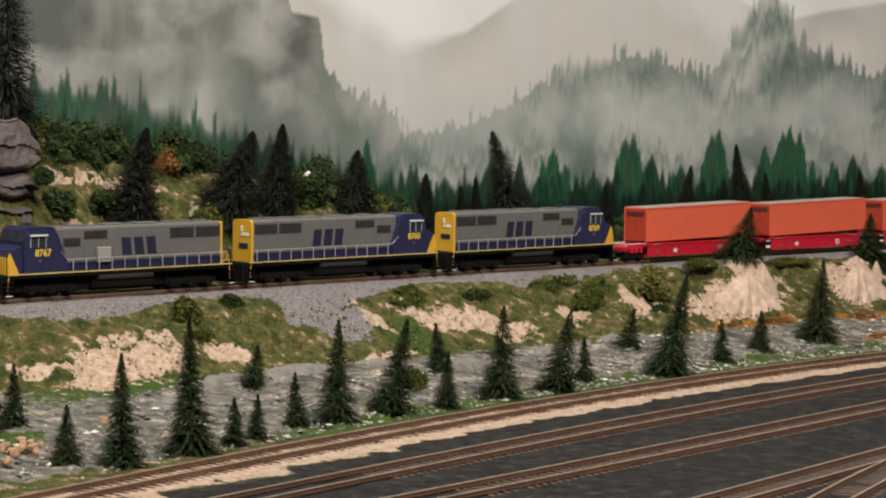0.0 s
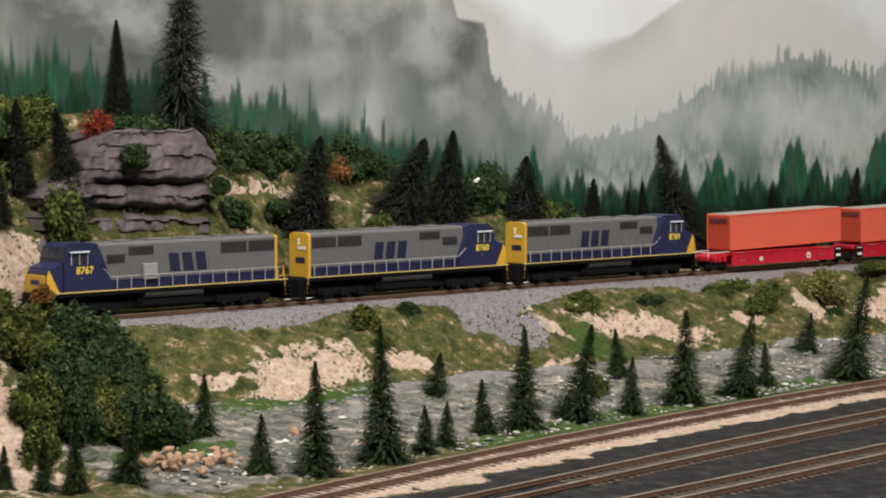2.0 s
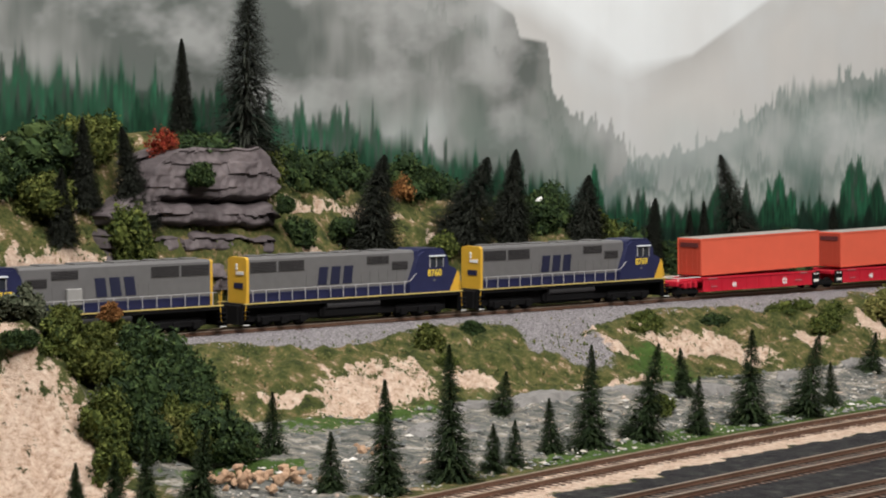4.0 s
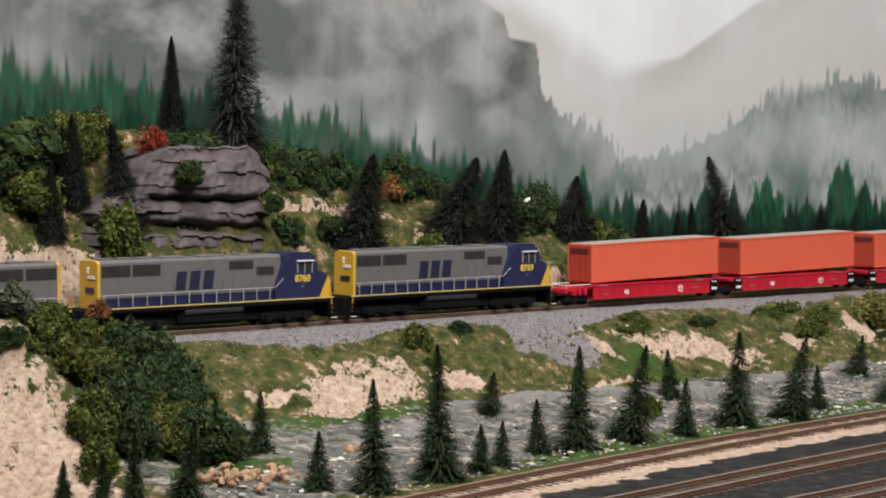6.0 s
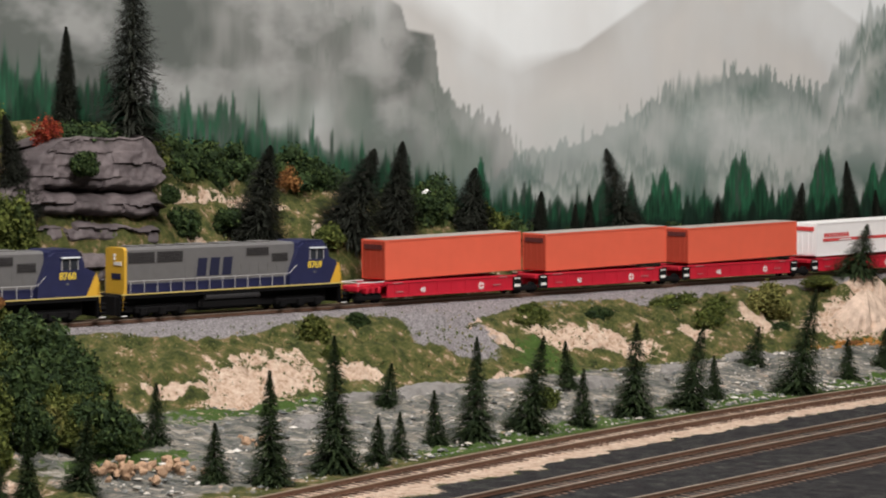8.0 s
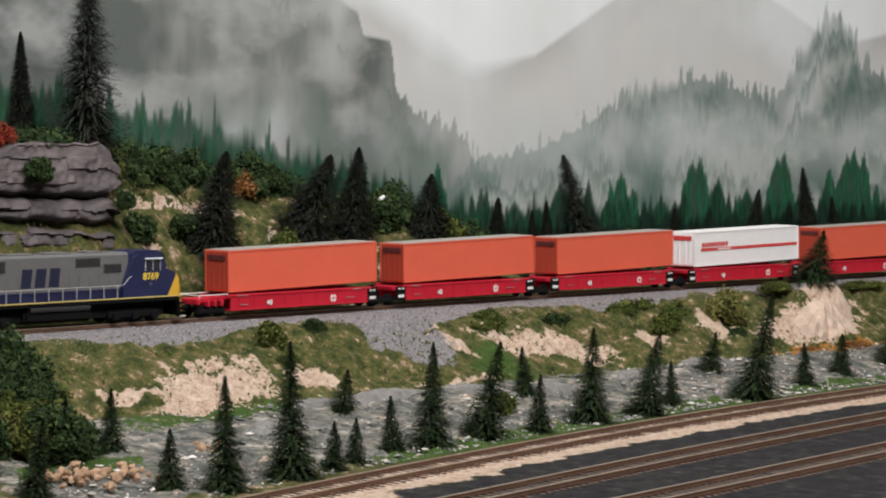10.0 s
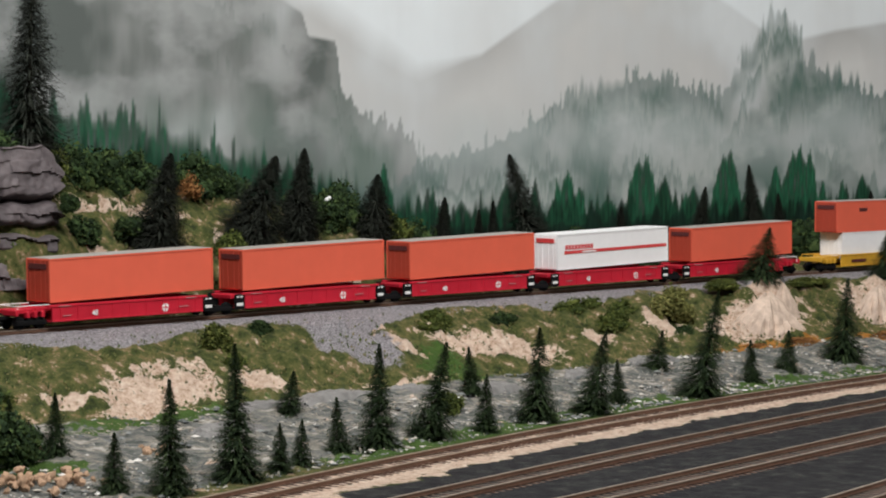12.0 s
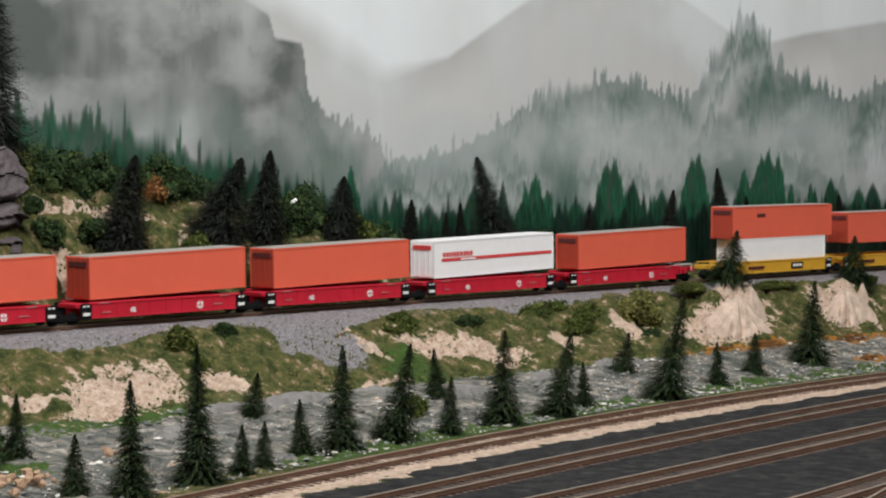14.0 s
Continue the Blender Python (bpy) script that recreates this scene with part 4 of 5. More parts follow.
M_SILVER = plain("pale_grey_cabinet", (0.30, 0.30, 0.29), 0.45, 0.08)
LEAD = locomotive("8767", "grey and blue diesel locomotive with yellow nose leading the train")
SECOND = locomotive("8760", "grey and blue diesel locomotive with bright yellow rear end")
THIRD = locomotive("8769", "grey and blue diesel locomotive coupled ahead of red well cars")
part("side_cabinet", block(0.0130, 0.0262, 0.0126, 0.0160, 0.0205, 0.0330, 0.0006), M_SILVER, LEAD, "pale grey cabinet on the hood side")
UNITS = [well_unit(M_RED, "red articulated well car unit with white marks", "red well cars", k == 0, k == 4) for k in range(5)]
BOXES = []
for k in range(5):
    if k == 3:
        BOXES.append(container("white container with a red side stripe in a red well car", 0.1664, 0.0345, M_CWHITE, M_CWHITE, M_CWHITE, "containers", True))
    else:
        BOXES.append(container("orange container with grey roof in a red well car", 0.1664, 0.0345, M_ORANGE, M_ORANGE_SHADED, M_CROOF, "containers"))
YELLOWS = [well_unit(M_CARYELLOW, "yellow well car with black end hardware", "yellow well cars", k == 0, False, False) for k in range(2)]
LOW_WHITE = container("plain white container in the yellow well car", 0.150, 0.0300, M_CWHITE, M_CWHITE, M_CWHITE, "containers", bar=False)
HIGH_ORANGE = container("orange container stacked on a white one", 0.1719, 0.0340, M_ORANGE, M_ORANGE_SHADED, M_CROOF, "containers")
part("side_mark", block(-0.046, -0.032, -0.0153, -0.0149, 0.0225, 0.0262), M_DARKLETTER, HIGH_ORANGE)
LAST_ORANGE = container("orange container in the second yellow well car", 0.1719, 0.0340, M_ORANGE, M_ORANGE_SHADED, M_CROOF, "containers")
for car in YELLOWS:
    plate = part("name_plate", block(0.008, 0.028, -0.0190, -0.0183, 0.0020, 0.0085), M_BLACK, car, "black plate with white lettering bars")
    for k in range(3):
        part("lettering_bar", block(0.0105 + k * 0.0055, 0.0145 + k * 0.0055, -0.0193, -0.0189, 0.0038, 0.0068), M_WHITE, plate)
    part("name_plate", block(-0.066, -0.040, -0.0190, -0.0183, 0.0035, 0.0065), M_DARKLETTER, car)


# ---- trees ----
def leaned(s, v, z, lean, turn):
    x, y = at(s, v)
    return Matrix.Translation((float(x), float(y), float(z))) @ Matrix.Rotation(math.radians(lean), 4, "Y") @ Matrix.Rotation(math.radians(turn), 4, "Z")


def spruce(s, v, z, height, radius, lean, mat, label, seed, fluffy=1.0, full=0.92, tiers=0):
    """A brush-made spruce: tapered trunk, whorls of drooping branches with needles."""
    rng = np.random.default_rng(seed)
    top = empty("spruce_tree", label, "tree", "spruce trees")
    top.matrix_basis = leaned(s, v, z - 0.001, lean, rng.uniform(0, 360))
    bm = bmesh.new()
    bmesh.ops.create_cone(bm, cap_ends=True, segments=7, radius1=height * 0.022, radius2=height * 0.003, depth=height * 0.97, matrix=Matrix.Translation((0, 0, height * 0.485)))
    part("trunk", bm, M_BARK, top)
    n = int(np.clip(height * 15000, 450, 1500) * fluffy)
    verts, faces = [], []
    for k in range(n):
        f = (k + rng.uniform(0, 1)) / n
        f = 0.03 + 0.97 * f ** 1.35
        reach = radius * ((1 - f) ** full * 0.985 + 0.015) * rng.uniform(0.62, 1.12)
        if tiers:
            reach *= 1.12 - 0.38 * ((f * tiers) % 1.0)
        a = rng.uniform(0, 2 * math.pi)
        out = np.array([math.cos(a), math.sin(a), 0.0])
        side = np.array([-math.sin(a), math.cos(a), 0.0])
        z0 = height * f
        drop = -reach * (rng.uniform(-0.05, 0.45) if full > 0.8 else rng.uniform(-0.25, 0.5))
        root, mid = np.array([0, 0, z0]), np.array([0, 0, z0 + drop * 0.25]) + out * reach * 0.55
        tip = np.array([0, 0, z0 + drop]) + out * reach
        w = 0.0003 + reach * (0.04 if full > 0.8 else 0.018)
        i = len(verts)
        verts += [root - side * w * 0.3, root + side * w * 0.3, mid + side * w, mid - side * w, tip]
        faces += [(i, i + 1, i + 2, i + 3), (i + 3, i + 2, i + 4)]
        for q in range(11 if full > 0.8 else 15):
            g = rng.uniform(0.2, 1.0)
            base = root + (mid - root) * min(1, g * 2) if g < 0.5 else mid + (tip - mid) * (g - 0.5) * 2
            way = out * rng.uniform(0.1, 0.8) + side * rng.choice((-1, 1)) * rng.uniform(0.4, 1.0) + np.array([0, 0, rng.uniform(-0.7, 0.6)])
            l = rng.uniform(0.0016, 0.0036) * (0.5 + min(radius, 0.022) / 0.035) * (0.25 + 0.75 * (1 - f))
            i = len(verts)
            verts += [base, base + way * l + np.array([0, 0, 0.0004]), base + way * l * 0.6 + side * 0.0006]
            faces.append((i, i + 1, i + 2))
    ob = new("crown", mesh_of("crown", verts, faces, mat))
    ob.parent = top
    return top


FRONT = [(-0.402, -0.238, 0.0446, 0.0097, 0.0), (-0.430, -0.340, 0.0402, 0.0110, 0.0), (-0.400, -0.359, 0.0751, 0.0137, -0.6), (-0.331, -0.343, 0.0922, 0.0161, -1.2),
         (-0.289, -0.337, 0.0348, 0.0087, 0.0), (-0.149, -0.190, 0.0338, 0.0108, 6.6), (-0.259, -0.326, 0.0334, 0.0079, 0.0), (-0.196, -0.296, 0.0400, 0.0092, -2.9),
         (-0.156, -0.295, 0.0764, 0.0145, 0.6), (-0.092, -0.285, 0.0739, 0.0160, 9.8), (0.057, -0.188, 0.0398, 0.0094, -4.7), (-0.037, -0.291, 0.0458, 0.0098, 1.1),
         (0.041, -0.274, 0.0754, 0.0169, 1.7), (0.110, -0.272, 0.0696, 0.0162, 10.2), (0.174, -0.248, 0.0374, 0.0084, -2.2), (0.314, -0.174, 0.0360, 0.0116, 10.5),
         (0.271, -0.258, 0.0931, 0.0186, 10.5), (0.380, -0.233, 0.0394, 0.0099, -1.5), (0.462, -0.213, 0.0381, 0.0121, 1.6), (0.566, -0.203, 0.0802, 0.0195, 3.2),
         (-0.440, -0.239, 0.0423, 0.0087, 0.0), (-0.522, -0.326, 0.0508, 0.0107, 6.0), (-0.559, -0.325, 0.0441, 0.0071, 0.0), (-0.575, -0.315, 0.0318, 0.0071, 0.0), (-0.597, -0.306, 0.0264, 0.0062, 0.0)]
for k, (s, v, hgt, rad, lean) in enumerate(FRONT):
    small = hgt < 0.05
    text = ("small" if small else "tall") + (" leaning" if lean > 5 else "") + " dark green model spruce beside the creek"
    spruce(s, v, ground_z(s, v), hgt * 1.0, rad * 1.5, lean, M_NEEDLE, text, 100 + k)
SPUR = [(0.637, -0.048, 0.0520, 0.0195, 10.0), (0.852, -0.052, 0.0550, 0.0180, 1.0)]
for k, (s, v, hgt, rad, lean) in enumerate(SPUR):
    spruce(s, v, ground_z(s, v), hgt, rad * 1.75, lean, M_NEEDLE, "dark model spruce on a plaster spur beside the track", 150 + k, 1.3)
# s, v, height of the tip, radius, lean
BEHIND = [(-0.180, 0.100, 0.275, 0.0265, 1.5), (-0.230, 0.120, 0.229, 0.0105, 0.0), (-0.355, 0.075, 0.163, 0.0113, -1.2), (-0.314, 0.060, 0.1565, 0.0160, -8.5), (-0.389, 0.055, 0.1233, 0.0111, 0.0),
          (-0.081, 0.055, 0.1317, 0.0245, 8.7), (0.032, 0.065, 0.1312, 0.0290, 17.0), (0.101, 0.075, 0.1335, 0.0205, 4.7), (0.220, 0.100, 0.1077, 0.0240, 5.2), (0.332, 0.120, 0.0826, 0.0150, 4.1),
          (0.459, 0.100, 0.1281, 0.0290, -12.5), (0.731, 0.120, 0.086, 0.0150, 7.0), (0.842, 0.120, 0.109, 0.0160, -5.1), (0.885, 0.12, 0.075, 0.012, -3.0), (1.050, 0.120, 0.0742, 0.0130, 0.0), (0.421, 0.130, 0.077, 0.0100, 0.0), (0.400, 0.130, 0.068, 0.0095, 0.0),
          (0.62, 0.13, 0.066, 0.011, 0.0), (1.16, 0.12, 0.095, 0.016, 2.0)]
for k, (s, v, tip, rad, lean) in enumerate(BEHIND):
    g = float(ground_z(s, v))
    spruce(s, v, g - 0.002, tip - g + 0.002, rad * (1.40 if k else 1.60), lean * 1.08, M_NEEDLE_DARK, ("tall" if tip - g > 0.09 else "small") + (" leaning" if abs(lean) > 6 else "") + " dark model spruce on the hillside before the backdrop", 200 + k, 2.3, 0.74 if k else 0.55, 0 if k else 13)


# ---- foam bushes ----
def bush(s, v, z, width, height, depth, mat, label, seed, name="bush", coarse=1.0):
    """Ground-foam bush: lumpy clumps with ragged crumbs over them."""
    rng = np.random.default_rng(seed)
    x, y = at(s, v)
    verts, faces = [], []
    wispy = mat in (M_FOAM_RED, M_FOAM_RUST) and v > 0
    n = 9 if wispy else max(9, int(32 * coarse))
    lumps = [(0.0, 0.0, height * 0.36, 0.26)]
    for k in range(n):
        a, r = rng.uniform(0, 2 * math.pi), math.sqrt(rng.uniform(0.05, 1))
        lumps.append((math.cos(a) * r * width * 0.42, math.sin(a) * r * depth * 0.42, height * rng.uniform(0.12, 0.90 - 0.40 * r * r), rng.uniform(0.09, 0.20)))
    for lx, ly, lz, r in lumps:
        r = r * 0.5 if wispy else r
        bm = bmesh.new()
        bmesh.ops.create_icosphere(bm, subdivisions=1, radius=1.0)
        i = len(verts)
        size = Vector((width * r, depth * r, height * r))
        for p in bm.verts:
            k = 1 + 0.30 * noise.noise(p.co * 2.1 + Vector((lx, ly, lz)) * 900) + 0.26 * noise.noise(p.co * 5.5 + Vector((ly, lx, lz)) * 700)
            verts.append((lx + p.co.x * size.x * k, ly + p.co.y * size.y * k, max(-0.002, lz + p.co.z * size.z * k)))
        faces += [tuple(i + q.index for q in f.verts) for f in bm.faces]
        bm.free()
        unit = min(width, height, depth * 2) * r
        for k in range(int(105 * coarse)):
            q = rng.normal(size=3)
            q /= np.linalg.norm(q)
            c = np.array([lx, ly, lz]) + q * np.array(size) * rng.uniform(0.8, 3.2 if wispy else 1.55)
            t = rng.normal(size=(3, 3)) * min(0.0016, unit * 0.30)
            i = len(verts)
            verts += [c + t[0], c + t[1], c + t[2], c + q * 0.0012]
            faces += [(i, i + 1, i + 2), (i, i + 1, i + 3), (i + 1, i + 2, i + 3), (i + 2, i, i + 3)]
    ob = new(name, mesh_of(name, verts, faces, mat))
    ob.matrix_basis = pose(float(x), float(y), float(z) - height * 0.06, 0, 0, math.degrees(TH))
    return tagged(ob, label, "bush", "foam bushes")


G, D, O, R, U, W = M_FOAM, M_FOAM_DARK, M_FOAM_OLIVE, M_FOAM_RED, M_FOAM_RUST, M_FOAM_GREY
SHADES = {G: "green", D: "dark green", O: "olive", R: "red autumn", U: "rusty orange", W: "grey-green", M_FOAM_PALE: "pale olive"}
# s, v, z of the foot, width, height, depth
BUSHES = [
    # on the hill behind the line
    (-0.385, 0.100, 0.118, 0.075, 0.050, 0.05, D), (-0.345, 0.100, 0.125, 0.05, 0.045, 0.04, O), (-0.235, 0.085, 0.122, 0.075, 0.032, 0.04, D), (-0.278, 0.075, 0.128, 0.030, 0.030, 0.022, R), (-0.258, 0.07, 0.122, 0.024, 0.020, 0.02, U),
    (-0.315, 0.12, 0.13, 0.05, 0.04, 0.04, G), (-0.40, 0.065, 0.085, 0.045, 0.036, 0.03, O), (-0.44, 0.08, 0.10, 0.06, 0.05, 0.05, D), (-0.335, 0.045, 0.045, 0.034, 0.055, 0.03, G), (-0.318, 0.05, 0.035, 0.026, 0.045, 0.03, G),
    (-0.262, 0.048, 0.108, 0.022, 0.020, 0.018, D), (-0.176, 0.080, 0.108, 0.040, 0.028, 0.03, O), (-0.155, 0.12, 0.115, 0.05, 0.035, 0.04, D), (-0.115, 0.115, 0.096, 0.055, 0.045, 0.04, D), (-0.085, 0.115, 0.092, 0.05, 0.046, 0.04, G),
    (-0.05, 0.12, 0.090, 0.05, 0.044, 0.04, D), (-0.007, 0.095, 0.088, 0.026, 0.032, 0.022, U), (0.02, 0.12, 0.09, 0.055, 0.040, 0.04, D), (0.052, 0.12, 0.08, 0.04, 0.036, 0.04, D), (0.135, 0.105, 0.06, 0.04, 0.040, 0.035, D), (0.165, 0.10, 0.055, 0.04, 0.038, 0.03, G),
    (0.20, 0.125, 0.05, 0.05, 0.055, 0.04, D), (0.245, 0.095, 0.035, 0.035, 0.036, 0.03, O), (0.29, 0.12, 0.012, 0.06, 0.05, 0.04, D), (0.37, 0.12, -0.008, 0.07, 0.055, 0.04, D), (0.52, 0.10, -0.009, 0.06, 0.058, 0.04, D), (0.66, 0.13, -0.009, 0.10, 0.045, 0.04, D), (0.93, 0.12, -0.009, 0.12, 0.055, 0.04, D),
    (-0.155, 0.055, 0.055, 0.03, 0.025, 0.02, G), (-0.105, 0.060, 0.058, 0.03, 0.022, 0.02, G), (-0.185, 0.036, 0.085, 0.016, 0.014, 0.012, G), (0.0, 0.05, 0.04, 0.03, 0.02, 0.02, O),
    # on the bank between line and creek
    (-0.055, -0.050, -0.021, 0.018, 0.017, 0.015, D), (-0.118, -0.068, -0.030, 0.020, 0.030, 0.016, O), (-0.118, -0.090, -0.042, 0.016, 0.016, 0.014, G), (0.148, -0.055, -0.026, 0.032, 0.022, 0.02, G), (0.128, -0.066, -0.030, 0.03, 0.016, 0.02, O),
    (0.235, -0.062, -0.028, 0.034, 0.014, 0.016, D), (0.345, -0.055, -0.024, 0.05, 0.018, 0.02, G), (0.36, -0.085, -0.040, 0.03, 0.024, 0.02, G), (0.395, -0.065, -0.03, 0.035, 0.018, 0.02, G), (0.455, -0.080, -0.036, 0.042, 0.034, 0.03, M_FOAM_PALE), (0.44, -0.105, -0.052, 0.022, 0.016, 0.015, D),
    (-0.01, -0.225, -0.076, 0.022, 0.022, 0.02, G), (-0.365, -0.058, -0.026, 0.020, 0.022, 0.018, G), (0.57, -0.05, -0.014, 0.04, 0.014, 0.02, O), (0.71, -0.05, -0.016, 0.06, 0.012, 0.02, O), (0.87, -0.055, -0.02, 0.03, 0.016, 0.02, G),
    (0.51, -0.142, -0.066, 0.05, 0.008, 0.014, U), (0.58, -0.142, -0.066, 0.06, 0.009, 0.014, U), (0.72, -0.146, -0.068, 0.05, 0.009, 0.014, U), (0.80, -0.146, -0.068, 0.06, 0.009, 0.014, U), (0.66, -0.21, -0.082, 0.035, 0.010, 0.014, U),
    # the thicket and knoll at the near end
    (-0.385, -0.095, -0.045, 0.040, 0.060, 0.035, D), (-0.42, -0.10, -0.03, 0.045, 0.050, 0.04, D), (-0.40, -0.14, -0.055, 0.04, 0.050, 0.04, D), (-0.44, -0.15, -0.04, 0.045, 0.055, 0.04, D), (-0.415, -0.17, -0.065, 0.035, 0.040, 0.035, G), (-0.455, -0.19, -0.06, 0.045, 0.050, 0.04, D),
    (-0.435, -0.085, 0.015, 0.020, 0.014, 0.016, U), (-0.425, -0.075, 0.0, 0.03, 0.02, 0.02, O), (-0.47, -0.21, -0.065, 0.030, 0.040, 0.03, G), (-0.49, -0.20, -0.045, 0.05, 0.050, 0.04, D), (-0.525, -0.225, -0.055, 0.042, 0.044, 0.035, G), (-0.515, -0.185, -0.015, 0.035, 0.030, 0.03, O), (-0.53, -0.17, 0.0, 0.04, 0.03, 0.03, G),
    (-0.50, -0.13, 0.010, 0.035, 0.025, 0.03, O), (-0.545, -0.15, 0.022, 0.042, 0.030, 0.03, W), (-0.48, -0.14, 0.002, 0.03, 0.02, 0.025, O), (-0.56, -0.175, 0.01, 0.032, 0.014, 0.02, D), (-0.50, -0.24, -0.07, 0.035, 0.045, 0.03, D), (-0.60, -0.15, 0.015, 0.04, 0.03, 0.03, W), (-0.58, -0.16, 0.015, 0.016, 0.018, 0.015, R), (-0.62, -0.2, -0.01, 0.05, 0.03, 0.03, G), (-0.54, -0.255, -0.073, 0.03, 0.03, 0.02, G),
]
pick = random.Random(77)
for k in range(26):
    s, v = pick.uniform(-0.475, -0.385), pick.uniform(-0.265, -0.09)
    s = max(-0.49, s - max(0.0, -0.13 - v) * 0.45)
    lift = 0.030 * (1 - abs(s + 0.44) / 0.11) * (1 - abs(v + 0.16) / 0.11)
    size = pick.uniform(0.024, 0.038)
    BUSHES.append((s, v, float(ground_z(s, v)) + max(0.0, lift * 0.6), size, size * pick.uniform(0.7, 1.0), size * 0.8, D if abs(s + 0.435) < 0.018 else pick.choice((D, G, G, O, M_FOAM_PALE))))
for k, (s, v, z, wid, hgt, dep, mat) in enumerate(BUSHES):
    where = "on the wooded hill behind the track" if v > 0 else ("in the thicket beside the track" if s < -0.37 else "on the grassy bank below the track")
    if v > 0 and s > -0.3:
        mat = {M_FOAM: M_FOAM_DARK, M_FOAM_OLIVE: M_FOAM}.get(mat, mat)
    if v < 0 and s > -0.37 and mat not in (M_FOAM_RUST, M_FOAM_PALE):
        wid, hgt = wid * 1.2, hgt * 0.85
    near = s < -0.37 and v < 0 and k < 80
    if near:
        wid, dep = wid * 0.78, dep * 0.78
    bush(s, v, z, wid, hgt, dep, mat, "%s foam bush %s" % (SHADES[mat], where), 400 + k)


# ---- rock outcrop, boulders ----
def outcrop():
    """Slate casting: one solid face of tilted strata with broken ledges and deep undercuts."""
    n, m = 150, 84
    verts, faces = [], []
    low, high = 0.022, 0.137
    for j in range(m):
        f = j / (m - 1)
        z0 = low + (high - low) * f
        left = np.interp(z0, [0.02, 0.06, 0.085, 0.095, 0.105, 0.125, 0.137], [-0.366, -0.362, -0.356, -0.336, -0.316, -0.300, -0.276])
        right = np.interp(z0, [0.02, 0.045, 0.07, 0.085, 0.12, 0.128, 0.137], [-0.182, -0.182, -0.174, -0.176, -0.168, -0.176, -0.192])
        for i in range(n):
            a = i / (n - 1)
            edge = 0.006 * noise.noise((z0 * 120, 3.0, 0.0))
            s = left + edge + (right - left + 0.006 * noise.noise((z0 * 110, 8.0, 0.0))) * a
            h = z0 + 0.075 * (s + 0.27) + 0.007 * noise.noise((s * 16, 1.3, z0 * 12)) + 0.0025 * noise.noise((s * 60, 4.1, z0 * 30))
            layer = math.floor(h / 0.0105)
            inside = h / 0.0105 - layer
            broken = math.floor(s * 34 + 1.6 * noise.noise((layer * 5.3, s * 9, 0.7)))
            depth = 0.007 * noise.noise((layer * 3.71, broken * 1.93, 0.4)) + 0.006 * noise.noise((s * 14, layer * 2.3, 6.0))
            under = math.exp(-((h - 0.071) / 0.0042) ** 2) * 0.020 + math.exp(-((h - 0.049) / 0.0036) ** 2) * 0.016 * sm(-0.33, -0.27, s) + math.exp(-((h - 0.0945) / 0.0030) ** 2) * 0.012 * sm(-0.31, -0.28, s)
            calm = 0.35 if h > 0.098 else 1.0
            v = 0.036 + 0.20 * (z0 - low) + calm * (depth + 0.0035 * inside) + float(under)
            v += 0.0016 * noise.noise((s * 170, z0 * 170, 2.0)) + 0.004 * noise.noise((s * 40, z0 * 40, 9.0)) * calm + 0.045 * (max(0.0, a - 0.93) / 0.07) ** 2 + 0.045 * (max(0.0, 0.05 - a) / 0.05) ** 2
            x, y = at(s, v)
            top = 0.006 * noise.noise((s * 45, 7.0, 0.0)) * sm(0.75, 1.0, f)
            verts.append((float(x), float(y), z0 + float(top)))
    for i in range(n):
        x, y = at(-0.34 + 0.165 * i / (n - 1), 0.118)
        verts.append((float(x), float(y), 0.118))
    for j in range(m):
        for i in range(n - 1):
            faces.append((j * n + i, j * n + i + 1, (j + 1) * n + i + 1, (j + 1) * n + i))
    for i in (0, n - 1):
        faces.append(tuple(j * n + i for j in range(m + 1)))
    ob = new("rock_outcrop", mesh_of("rock_outcrop", verts, faces, M_ROCK))
    tagged(ob, "layered purple-grey slate rock outcrop on the hillside", "rock")


outcrop()


def spur(s, v, foot, radius, height, seed, label):
    """A craggy plaster casting: a steep broken cone with ridges down its face."""
    n, m = 64, 18
    verts, faces = [], []
    for j in range(m):
        f = j / (m - 1)
        for i in range(n):
            a = 2 * math.pi * i / n
            c, k = math.cos(a), math.sin(a)
            ridge = abs(noise.noise((c * 1.9 + seed, k * 1.9, f * 0.6))) * 0.55 + abs(noise.noise((c * 4.5, k * 4.5 + seed, f * 1.5))) * 0.28 + 0.10 * noise.noise((c * 9, k * 9, f * 6 + seed))
            r = radius * ((1 - f) ** 0.75 * (0.72 + ridge) + 0.05)
            z = height * f * (1 + 0.12 * noise.noise((c * 2, k * 2, seed * 2.0)))
            verts.append((r * c * 1.35, r * k * 0.72, z))
    for j in range(m - 1):
        for i in range(n):
            e = (i + 1) % n
            faces.append((j * n + i, j * n + e, (j + 1) * n + e, (j + 1) * n + i))
    faces.append(tuple(range((m - 1) * n, m * n)))
    ob = new("plaster_outcrop", mesh_of("plaster_outcrop", verts, faces, M_PLASTER))
    x, y = at(s, v)
    ob.matrix_basis = pose(float(x), float(y), foot, 0, 0, math.degrees(float(heading(s))))
    return tagged(ob, label, "rock", "plaster rocks")


spur(0.585, -0.098, -0.064, 0.047, 0.046, 3.3, "craggy pale plaster rock spur below the track")
spur(0.622, -0.088, -0.060, 0.022, 0.050, 6.1, "narrow pale plaster rock fin below the track")
spur(0.775, -0.098, -0.062, 0.036, 0.043, 8.7, "blocky pale plaster rock beside the creek")
spur(0.812, -0.092, -0.060, 0.013, 0.045, 9.9, "narrow pale plaster rock fin below the track")



